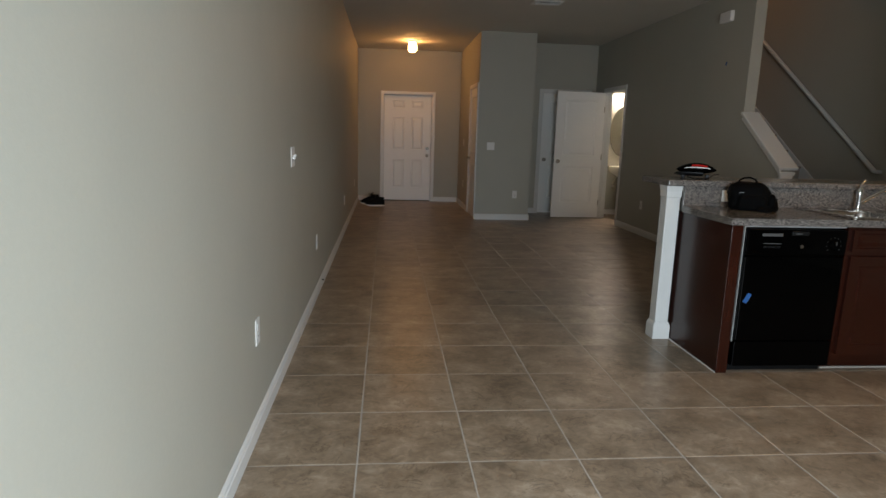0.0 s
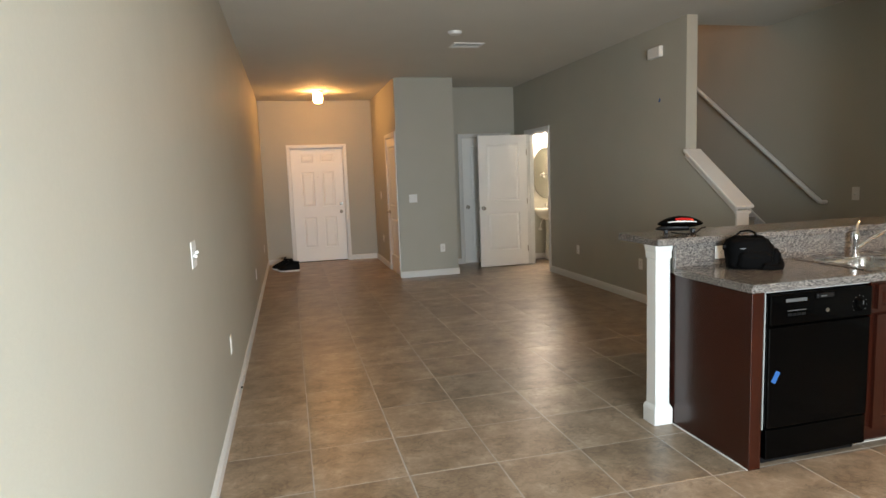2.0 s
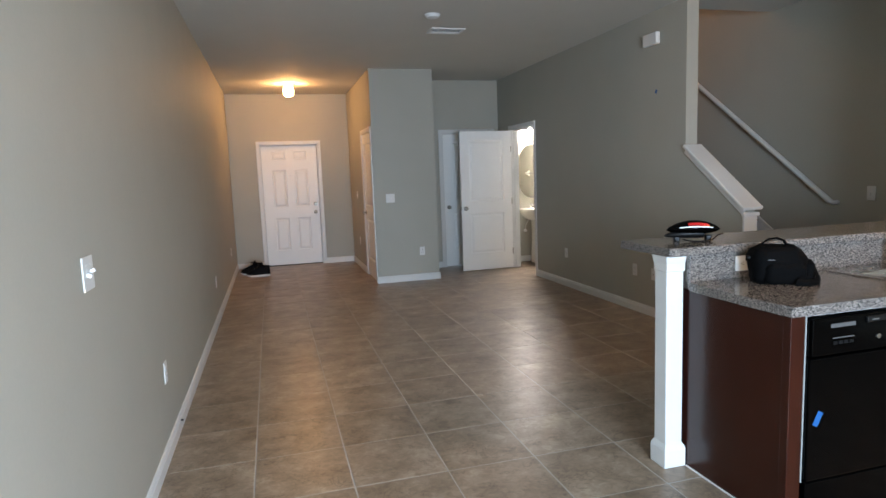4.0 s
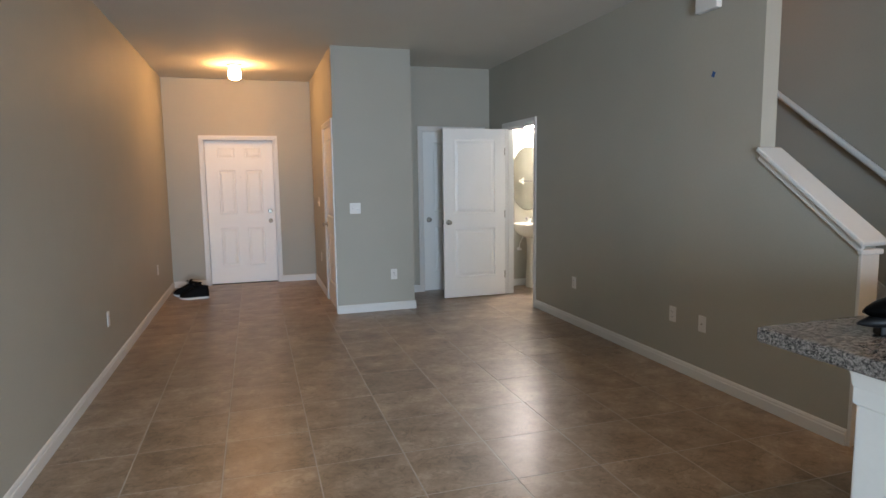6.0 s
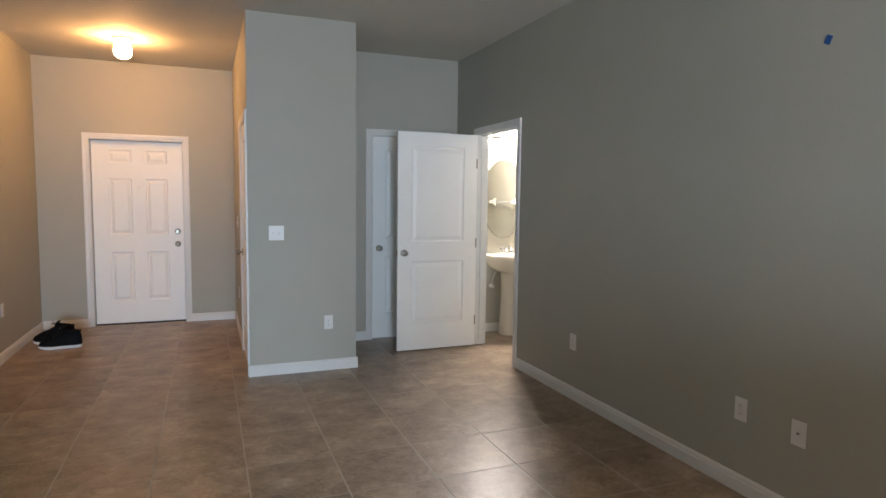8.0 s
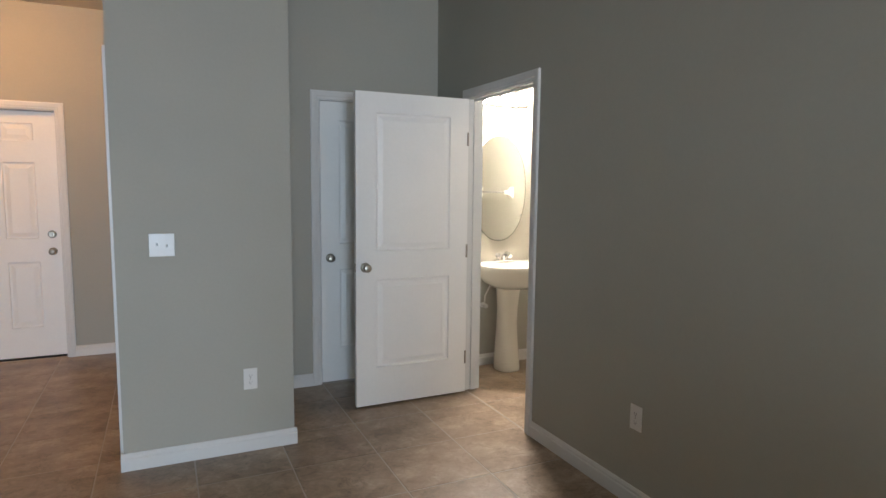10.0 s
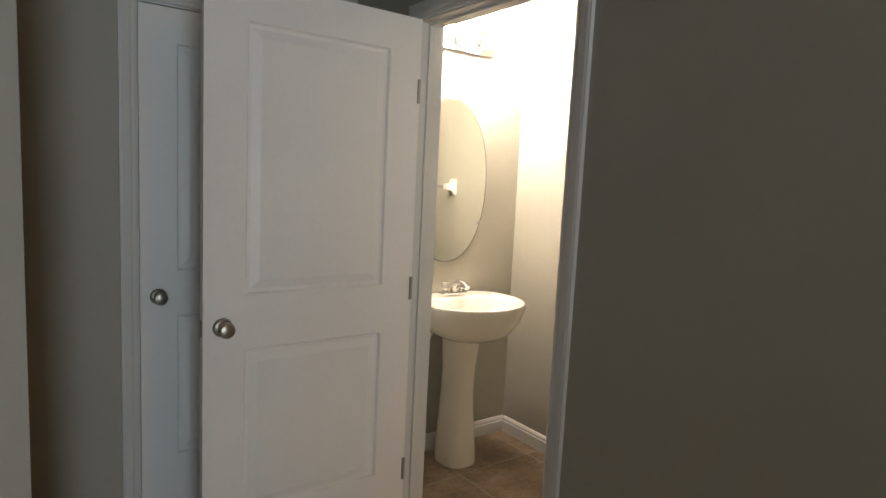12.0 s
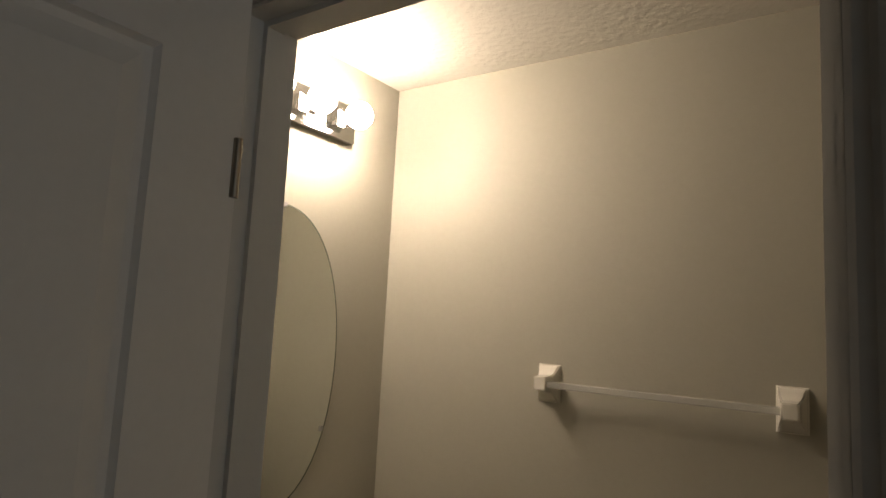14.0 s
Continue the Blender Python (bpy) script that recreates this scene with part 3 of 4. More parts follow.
bt.transform(Matrix.Translation((XR - 0.001, 6.455, 2.122)) @ Matrix.Rotation(radians(25), 4, "X"))
tagged(part("tape_scrap", bt, M_BLUE), "scrap of blue painter's tape on the wall", "tape")

# ceiling: air vent, smoke detector, foyer light
vt = thing("ceiling_vent", "white metal ceiling air vent with slats", "vent")
VX0, VX1, VY0, VY1 = 2.215, 2.555, 7.33, 7.55
part("frame", slab_with_holes((VX0, VX1), (VY0, VY1), [(VX0 + 0.025, VX1 - 0.025, VY0 + 0.025, VY1 - 0.025)], 2, H - 0.010, H - 0.0005), M_PLASTIC, vt)
# no duct behind: a near-black sheet gives its shade as colour
part("backing", box((VX0 + 0.02, VY0 + 0.02, H - 0.003), (VX1 - 0.02, VY1 - 0.02, H - 0.0006)), M_DARK, vt, "dark sheet standing for the unlit duct behind the slats")
for k in range(5):
    s = box((VX0 + 0.026, -0.005, -0.001), (VX1 - 0.026, 0.006, 0.001))
    s.transform(Matrix.Translation((0, VY0 + 0.042 + k * 0.034, H - 0.008)) @ Matrix.Rotation(radians(24 if k < 3 else -24), 4, "X"))
    part("slat", s, M_PLASTIC, vt)
sd = thing("smoke_detector", "round white smoke detector on the ceiling", "smoke detector")
part("base", lathe([(0.07, 0), (0.07, -0.012), (0.066, -0.014)], 28, Matrix.Translation((2.10, 6.88, H))), M_PLASTIC, sd, "", True)
part("cover", lathe([(0.062, -0.013), (0.06, -0.022), (0.045, -0.029), (0.0, -0.031)], 28, Matrix.Translation((2.10, 6.88, H))), M_PLASTIC, sd, "", True)
LX, LY = 0.965, 10.88
cl = thing("ceiling_light", "lit frosted glass ceiling light in the foyer", "ceiling light")
part("base", lathe([(0.085, 0), (0.085, -0.015), (0.07, -0.028), (0.062, -0.03)], 28, Matrix.Translation((LX, LY, H))), M_WHITE_GLOSS, cl, "white ceiling canopy", True)
part("shade", lathe([(0.055, -0.028), (0.062, -0.04), (0.068, -0.075), (0.074, -0.12), (0.068, -0.155), (0.045, -0.178), (0.0, -0.187)], 28, Matrix.Translation((LX, LY, H))), M_GLOBE, cl, "glowing frosted glass shade", True)
# its twin over the kitchen floor, whose light throws the shadow of the raised bar
kl = copy_thing(cl, pose(3.85 - LX, 2.78 - LY, 0))
kl.children[1].data = kl.children[1].data.copy()
kl.children[1].data.materials[0] = M_GLOBE_BRIGHT
tagged(kl, "lit frosted glass ceiling light in the kitchen", "ceiling light")

# ---------------- stairs ----------------
st = thing("staircase", "carpeted stairs rising behind the low wall", "stairs")
RUN, RISE, Y0 = 0.258, 0.178, 5.42
for k in range(15):
    y = Y0 + k * RUN
    part("riser", box((XR + TR + 0.001, y, 0 if k == 0 else k * RISE - 0.02), (XP - 0.02, y + 0.02, (k + 1) * RISE - 0.025)), M_CARPET, st)
    part("tread", box((XR + TR + 0.001, y - 0.025, (k + 1) * RISE - 0.03), (XP - 0.02, y + RUN + 0.0, (k + 1) * RISE), 0.01), M_CARPET, st)
part("skirt_board", prism([(Y0 - 0.12, 0), (Y0 + 0.2, 0), (Y0 + 15 * RUN, 14.2 * RISE), (Y0 + 15 * RUN, 15 * RISE + 0.14), (Y0 - 0.02, 0.22), (Y0 - 0.12, 0.12)], 0, XP - 0.018, XP - 0.001), M_TRIM, st, "white skirt board")
hr = thing("handrail", "cream painted wooden handrail on the stair wall", "handrail")
R0, R1 = Vector((5.21, 5.60, 1.085)), Vector((5.21, 8.6, 1.085 + 3.0 * 0.718))
part("rail", tube([R0, R0.lerp(R1, 0.5), R1], 0.021, 12, True, 1.15), M_TRIM, hr, "", True)
part("return_end", tube([R0 + Vector((0, 0.012, 0.008)), R0 + Vector((0.0, -0.012, -0.006)), R0 + Vector((0.02, -0.02, -0.008)), R0 + Vector((0.059, -0.02, -0.008))], 0.019, 12), M_TRIM, hr, "", True)
for f in (0.08, 0.36, 0.64, 0.92):
    p = R0.lerp(R1, f)
    part("bracket", tube([p + Vector((0, 0, -0.018)), p + Vector((0.005, 0, -0.05)), p + Vector((0.03, 0, -0.065)), p + Vector((0.059, 0, -0.065))], 0.007, 8), M_NICKEL, hr, "nickel rail bracket", True)

# ---------------- kitchen peninsula ----------------
PX0 = 2.46
pw = thing("bar_wall", "low greige wall carrying the raised bar", "wall")
tagged(pw, kind="structure")
part("core", box((2.482, 3.882, 0), (XK, 4.0, 1.028)), M_WALL, pw)
part("core_end", box((2.44, 3.955, 0), (2.53, 4.0, 1.028)), M_WALL, pw)
post = thing("bar_post", "square white painted wooden post under the bar", "post")
QX, QY = 2.398, 3.942
part("shaft", box((QX - 0.0455, QY - 0.0455, 0.10), (QX + 0.0455, QY + 0.0455, 0.975), 0.005), M_TRIM, post)
b = bmesh.new()
add_box(b, (QX - 0.058, QY - 0.058, 0), (QX + 0.058, QY + 0.058, 0.088), 0.003)
merge(b, loft([[(QX + sx * r, QY + sy * r, z) for sx, sy in ((-1, -1), (1, -1), (1, 1), (-1, 1))] for r, z in ((0.0575, 0.086), (0.054, 0.10), (0.046, 0.115))]))
part("plinth", b, M_TRIM, post)
part("capital", loft([[(QX + sx * r, QY + sy * r, z) for sx, sy in ((-1, -1), (1, -1), (1, 1), (-1, 1))] for r, z in ((0.046, 0.952), (0.0495, 0.956), (0.0495, 0.992), (0.051, 0.997), (0.055, 1.020), (0.056, 1.023), (0.056, 1.0295))]), M_TRIM, post)

bar = thing("raised_bar", "speckled grey granite raised bar top", "countertop")
part("stone_slab", box((2.325, 3.838, 1.03), (XK, 4.244, 1.07), 0.009, 3), M_GRANITE, bar)
SX0, SX1, SY0, SY1 = 3.20, 3.99, 3.345, 3.80
ct = thing("countertop", "speckled grey granite kitchen worktop", "countertop")
b = slab_with_holes((2.436, XK + 0.4), (3.276, 3.857), [(SX0, SX1, SY0, SY1)], 2, 0.866, 0.905)
bmesh.ops.bevel(b, geom=[e for e in b.edges if all(abs(v.co.y - 3.276) < 1e-4 for v in e.verts) and abs(e.verts[0].co.z - e.verts[1].co.z) < 1e-4 and len(e.link_faces) == 2 and e.calc_face_angle(0) > 1] + [e for e in b.edges if all(abs(v.co.x - 2.436) < 1e-4 for v in e.verts) and abs(e.verts[0].co.z - e.verts[1].co.z) < 1e-4], offset=0.008, segments=3, affect="EDGES")
part("worktop", b, M_GRANITE, ct)
part("backsplash", box((2.447, 3.858, 0.90), (XK + 0.4, 3.881, 1.0295), 0.002), M_GRANITE, ct)

# end panel and sink cabinet
ep = thing("end_panel", "dark cherry wooden end panel of the peninsula", "cabinet panel")
part("panel", box((PX0, 3.335, 0), (PX0 + 0.018, 3.945, 0.865), 0.001), M_CHERRY, ep)
part("stile", box((PX0 - 0.004, 3.296, 0), (PX0 + 0.062, 3.334, 0.865), 0.002), M_CHERRY, ep)
part("caulk", box((PX0 - 0.0075, 3.300, 0), (PX0 - 0.0005, 3.88, 0.006), 0.001), M_SOLE, ep, "thin white caulk line at the floor")
part("filler", box((PX0 + 0.020, 3.335, 0), (PX0 + 0.062, 3.40, 0.865)), M_CHERRY, ep)
cabx0, cabx1 = 3.145, XK + 0.3
cb = thing("sink_cabinet", "dark cherry sink base cabinet with panelled doors", "cabinet")
part("body", box((cabx0 + 0.002, 3.322, 0.10), (cabx1 - 0.002, 3.855, 0.70)), M_CHERRY, cb)
part("toe_kick", box((cabx0 + 0.002, 3.375, 0), (cabx1 - 0.002, 3.395, 0.10)), M_CHERRY, cb)
part("toe_trim", box((cabx0 + 0.002, 3.360, 0), (cabx1 - 0.002, 3.374, 0.008), 0.002), M_GROUT, cb, "pale caulked strip at the floor")
ff = bmesh.new()
for z0, z1 in ((0.10, 0.125), (0.69, 0.735), (0.84, 0.865)):
    add_box(ff, (cabx0 + 0.002, 3.301, z0), (cabx1 - 0.002, 3.321, z1))
for x in (cabx0 + 0.002, 3.578, 4.018):
    add_box(ff, (x, 3.3005, 0.125), (x + 0.035, 3.321, 0.84))
part("face_frame", ff, M_CHERRY, cb)


def cab_front(name, x0, x1, z0, z1, border):
    w, h = x1 - x0, z1 - z0
    b = panel_slab(w, h, 0.019, [(border, w - border, border, h - border)], 0.006, 0.012, 0.025)
    b.transform(Matrix.Translation((x0, 3.280, z0)))
    return part(name, b, M_CHERRY, cb)


for x0, x1 in ((3.172, 3.585), (3.605, 4.025)):
    cab_front("drawer_front", x0, x1, 0.725, 0.848, 0.018)
    cab_front("cabinet_door", x0, x1, 0.115, 0.697, 0.055)

# dishwasher
dw = thing("dishwasher", "black built-in dishwasher with glossy front panel", "dishwasher")
DX0, DX1, DYF = 2.543, 3.135, 3.284
part("tub", box((DX0 + 0.006, 3.34, 0.03), (DX1 - 0.006, 3.85, 0.86)), M_BLACK_MATT, dw)
part("door_panel", box((DX0, DYF, 0.20), (DX1, 3.338, 0.693), 0.006), M_BLACK, dw)
cp = part("control_panel", box((DX0, DYF - 0.006, 0.70), (DX1, 3.338, 0.848), 0.008, 3), M_BLACK, dw)
part("lower_panel", box((DX0, DYF + 0.004, 0.045), (DX1, 3.338, 0.193), 0.004), M_BLACK, dw)
part("kick_plate", box((DX0 + 0.01, 3.345, 0), (DX1 - 0.01, 3.36, 0.05)), M_BLACK_MATT, dw)
part("trim_strip", box((DX0 - 0.009, 3.305, 0.19), (DX0 - 0.003, 3.335, 0.86)), M_GREY_STEEL, dw, "pale steel edge of the tub")
part("top_strip", box((DX0 - 0.009, 3.300, 0.856), (DX1, 3.33, 0.863)), M_GREY_STEEL, dw, "pale steel top edge")
part("vent_grille", box((2.625, DYF - 0.0085, 0.808), (2.745, DYF - 0.005, 0.824), 0.001), M_GREY_MARK, cp, "grey vent strip")
for k in range(4):
    part("button", box((2.638 + k * 0.026, DYF - 0.010, 0.742), (2.658 + k * 0.026, DYF - 0.005, 0.754), 0.001), M_BLACK_MATT, cp)
part("button_marks", box((2.636, DYF - 0.0072, 0.765), (2.742, DYF - 0.0055, 0.769)), M_GREY_MARK, cp, "pale printed marks")
part("door_latch", box((2.795, DYF - 0.016, 0.815), (2.895, DYF - 0.004, 0.838), 0.004), M_BLACK_MATT, cp)
# thin pale strip painted in for a highlight on the latch
part("latch_highlight", box((2.815, DYF - 0.0172, 0.822), (2.85, DYF - 0.0158, 0.828)), M_GREY_MARK, cp)
part("badge", lathe([(0, 0.003), (0.010, 0.003), (0.011, 0)], 20, Matrix.Translation((2.865, DYF - 0.0055, 0.752)) @ Matrix.Rotation(radians(90), 4, "X")), M_STEEL, cp, "round silver badge", True)
dial = part("dial", lathe([(0, 0.020), (0.020, 0.020), (0.024, 0.016), (0.027, 0.004), (0.034, 0.003), (0.035, 0)], 28, Matrix.Translation((3.055, DYF - 0.0055, 0.762)) @ Matrix.Rotation(radians(90), 4, "X")), M_BLACK, cp, "round black programme dial", True)
part("dial_mark", box((3.053, DYF - 0.0275, 0.765), (3.057, DYF - 0.025, 0.783)), M_GREY_MARK, dial)
for k in range(9):
    a = radians(-130 + k * 32)
    part("dial_tick", box((3.055 + 0.043 * math.sin(a) - 0.0025, DYF - 0.0072, 0.762 + 0.043 * math.cos(a) - 0.0015), (3.055 + 0.043 * math.sin(a) + 0.0025, DYF - 0.0055, 0.762 + 0.043 * math.cos(a) + 0.0015)), M_GREY_MARK, cp)
tp = box((-0.013, -0.001, -0.03), (0.013, 0, 0.03))
tp.transform(Matrix.Translation((2.585, DYF - 0.0005, 0.452)) @ Matrix.Rotation(radians(28), 4, "Y"))
tagged(part("tape_scrap", tp, M_BLUE), "scrap of blue painter's tape on the dishwasher", "tape")

# sink and tap
sk = thing("kitchen_sink", "stainless steel double-bowl drop-in sink", "sink")
bowls = [(3.232, 3.575, 3.375, 3.72), (3.615, 3.958, 3.375, 3.72)]
b = slab_with_holes((3.182, 4.008), (3.325, 3.822), bowls, 2, 0.9055, 0.910)
part("rim", b, M_STEEL, sk)
for x0, x1, y0, y1 in bowls:
    rings = []
    for ins, z in ((-0.001, 0.9095), (0.004, 0.900), (0.010, 0.84), (0.016, 0.75), (0.04, 0.735)):
        ring = []
        r = 0.045
        for cx, cy, a0 in ((x1 - r, y1 - r, 0), (x0 + r, y1 - r, 90), (x0 + r, y0 + r, 180), (x1 - r, y0 + r, 270)):
            for k in range(5):
                a = radians(a0 + 22.5 * k)
                ring.append((cx + (r - ins) * math.cos(a), cy + (r - ins) * math.sin(a), z))
        rings.append(ring)
    bb = loft(rings, False)
    bb.faces.new([v for v in bb.verts if abs(v.co.z - 0.735) < 1e-5])
    bowl = part("bowl", bb, M_STEEL, sk, "", True)
    part("drain", lathe([(0, 0.7375), (0.03, 0.7375), (0.042, 0.739), (0.044, 0.7355)], 20, Matrix.Translation(((x0 + x1) / 2, (y0 + y1) / 2, 0))), M_CHROME, bowl, "", True)
    c = slab_with_holes((x0, x1), (y0, y1), [(x0 + 0.013, x1 - 0.013, y0 + 0.013, y1 - 0.013)], 2, 0.9057, 0.9097)
    part("bowl_lip", c, M_STEEL, bowl)
tap = thing("kitchen_tap", "chrome single-lever kitchen tap with long spout", "tap")
TX, TY = 3.578, 3.775
part("base", lathe([(0.027, 0.910), (0.027, 0.916), (0.018, 0.922), (0.016, 0.98), (0.020, 1.005), (0.019, 1.035), (0.011, 1.05), (0, 1.053)], 24, Matrix.Translation((TX, TY, 0))), M_CHROME, tap, "", True)
part("lever", tube([(TX, TY, 1.05), (TX + 0.012, TY + 0.004, 1.075), (TX + 0.035, TY + 0.01, 1.10)], [0.010, 0.008, 0.007], 10), M_CHROME, tap, "", True)
part("spout", tube([(TX + 0.013, TY - 0.01, 0.955), (TX + 0.041, TY - 0.045, 0.997), (TX + 0.074, TY - 0.10, 1.043), (TX + 0.098, TY - 0.15, 1.069), (TX + 0.114, TY - 0.185, 1.080), (TX + 0.121, TY - 0.20, 1.076), (TX + 0.122, TY - 0.204, 1.05)], [0.012, 0.011, 0.0098, 0.0094, 0.0094, 0.0098, 0.011], 12), M_CHROME, tap, "", True)
tagged(part("sponge", box((4.02, 3.74, 0.9055), (4.11, 3.80, 0.93), 0.006), M_BLUE), "small blue sponge beside the sink", "sponge")
tagged(part("cloth", box((4.05, 3.60, 0.9055), (4.22, 3.72, 0.917), 0.005), M_WHITE_GLOSS), "folded white cloth beside the sink", "cloth")


# ---------------- things on the counters ----------------
def rounded_ring(w, d, z, r=0.03, n=5, cx=0, cy=0):
    pts = []
    for sx, sy, a0 in ((1, 1, 0), (-1, 1, 90), (-1, -1, 180), (1, -1, 270)):
        for k in range(n):
            a = radians(a0 + 90 * k / (n - 1))
            pts.append((cx + sx * (w / 2 - r) + r * math.cos(a), cy + sy * (d / 2 - r) + r * math.sin(a), z))
    return pts


def crumple(bm, amount, scale, seed):
    """Pushes a soft thing's skin in and out a little."""
    bm.normal_update()
    for v in bm.verts:
        if v.co.z > 0.004:
            v.co += v.normal * amount * noise.noise(v.co * scale + Vector((seed, seed * 0.7, 3.1)))
    return bm


def soft_box(rows, cx=0.0, cy=0.0):
    fine = []
    for (w0, d0, z0, r0), (w1, d1, z1, r1) in zip(rows, rows[1:]):
        for k in range(3):
            f = k / 3
            fine.append(rounded_ring(w0 + (w1 - w0) * f, d0 + (d1 - d0) * f, z0 + (z1 - z0) * f, r0 + (r1 - r0) * f, 8, cx, cy))
    fine.append(rounded_ring(*rows[-1], 8, cx, cy))
    return loft(fine)


bag = thing("camera_bag", "slouching black nylon camera bag with a top handle", "bag")
part("body", crumple(soft_box(((0.23, 0.13, 0.0, 0.04), (0.258, 0.155, 0.014, 0.05), (0.262, 0.16, 0.06, 0.055), (0.25, 0.152, 0.105, 0.055), (0.215, 0.13, 0.135, 0.05), (0.15, 0.08, 0.150, 0.036), (0.06, 0.03, 0.154, 0.014))), 0.016, 14, 1.0), M_FABRIC, bag, "", True)
part("flap", crumple(soft_box(((0.262, 0.166, 0.085, 0.056), (0.256, 0.162, 0.108, 0.058), (0.222, 0.138, 0.139, 0.052), (0.155, 0.086, 0.156, 0.038), (0.06, 0.03, 0.160, 0.014)), -0.003, -0.002), 0.016, 14, 1.0), M_FABRIC, bag, "", True)
part("front_pocket", crumple(soft_box(((0.17, 0.05, 0.004, 0.022), (0.20, 0.058, 0.015, 0.027), (0.195, 0.054, 0.065, 0.026), (0.15, 0.03, 0.084, 0.014)), 0.012, -0.072), 0.012, 18, 2.0), M_FABRIC, bag, "", True)
part("side_pouch", crumple(soft_box(((0.05, 0.09, 0.004, 0.022), (0.062, 0.105, 0.015, 0.028), (0.055, 0.10, 0.075, 0.026), (0.03, 0.06, 0.092, 0.013)), 0.138, -0.004), 0.012, 18, 5.0), M_FABRIC, bag, "", True)
part("handle", tube([(-0.075, 0, 0.145), (-0.07, -0.004, 0.168), (-0.045, -0.008, 0.183), (-0.005, -0.008, 0.187), (0.03, -0.004, 0.176), (0.05, 0, 0.150)], 0.010, 8, True, 0.45), M_FABRIC, bag, "", True)
part("strap", tube([(0.135, 0.02, 0.10), (0.168, -0.01, 0.07), (0.172, -0.06, 0.022), (0.145, -0.105, 0.010), (0.09, -0.125, 0.009), (0.045, -0.118, 0.012), (0.07, -0.10, 0.018), (0.13, -0.09, 0.022)], 0.017, 8, True, 0.35), M_FABRIC, bag, "", True)
part("buckle", box((-0.140, -0.012, 0.10), (-0.122, 0.012, 0.113), 0.004), M_BLACK_MATT, bag)
part("badge", box((-0.075, -0.0865, 0.102), (-0.045, -0.0825, 0.105)), M_GREY_MARK, bag, "plain pale badge strip")
bag.matrix_world = pose(2.78, 3.70, 0.906, 0, 0, -22) @ Matrix.Diagonal((0.89, 0.92, 1.06, 1))


def shell_point(s, a, k=1.0):
    """A pod 0.27 long on local x: s from -1 to 1 along it, a round it in degrees."""
    f = max(0.0, 1 - abs(s) ** (1.9 if s < 0 else 2.1)) ** 0.78
    w, h = 0.055 * f * k + 0.003, 0.036 * f * k + 0.003
    return (0.135 * s, w * math.cos(radians(a)), 0.012 * (1 - s * s) + h * math.sin(radians(a)))


def shell(a0, a1, s0, s1, k=1.0, ns=18, na=9, closed=False):
    return loft([[shell_point(s0 + (s1 - s0) * i / ns, a0 + (a1 - a0) * j / na, k) for j in range(na + (0 if closed else 1))] for i in range(ns + 1)], closed, closed)


pod = thing("hard_case", "glossy black hard case with red panel and white stripe", "case")
part("upper_shell", shell(0, 360, -1, 1, 1.0, 20, 20, True), M_BLACK, pod, "", True)
part("red_panel", shell(134, 159, -0.27, 0.52, 1.03, 14, 4), M_RED, pod, "glossy red panel", True)
part("side_panel", shell(20, 37, -0.27, 0.52, 1.03, 14, 4), M_RED, pod, "glossy red panel", True)
part("white_stripe", shell(164, 174, -0.58, 0.66, 1.035, 14, 3), M_WHITE_GLOSS, pod, "white stripe", True)
lo = shell(0, 360, -1.0, 0.45, 0.66, 16, 16, True)
lo.transform(Matrix.Translation((-0.012, 0, -0.032)))
part("lower_shell", lo, M_BLACK_MATT, pod, "", True)
for x in (-0.085, 0.075):
    part("foot", box((x - 0.014, -0.02, -0.062), (x + 0.014, 0.02, -0.03), 0.005), M_BLACK_MATT, pod)
part("cord", tube([(-0.06, -0.035, -0.05), (-0.02, -0.06, -0.058), (0.04, -0.065, -0.0585), (0.08, -0.05, -0.055), (0.12, -0.02, -0.03), (0.15, 0.0, -0.025)], 0.004, 8), M_BLACK_MATT, pod, "thin black cord", True)
part("clasp", box((-0.01, -0.008, 0.045), (0.008, 0.008, 0.049), 0.002), M_CHROME, pod)
pod.matrix_world = pose(2.605, 4.04, 1.1267, 0, 0, -24) @ Matrix.Diagonal((0.93, 0.93, 0.91, 1))

# ---------------- shoes by the front door ----------------
SHOE = [(0.0, 0.022, 0.07), (0.008, 0.034, 0.092), (0.03, 0.041, 0.108), (0.065, 0.043, 0.112), (0.10, 0.043, 0.116), (0.135, 0.044, 0.112), (0.17, 0.047, 0.094), (0.21, 0.050, 0.078), (0.25, 0.050, 0.066), (0.28, 0.040, 0.052), (0.298, 0.020, 0.036)]


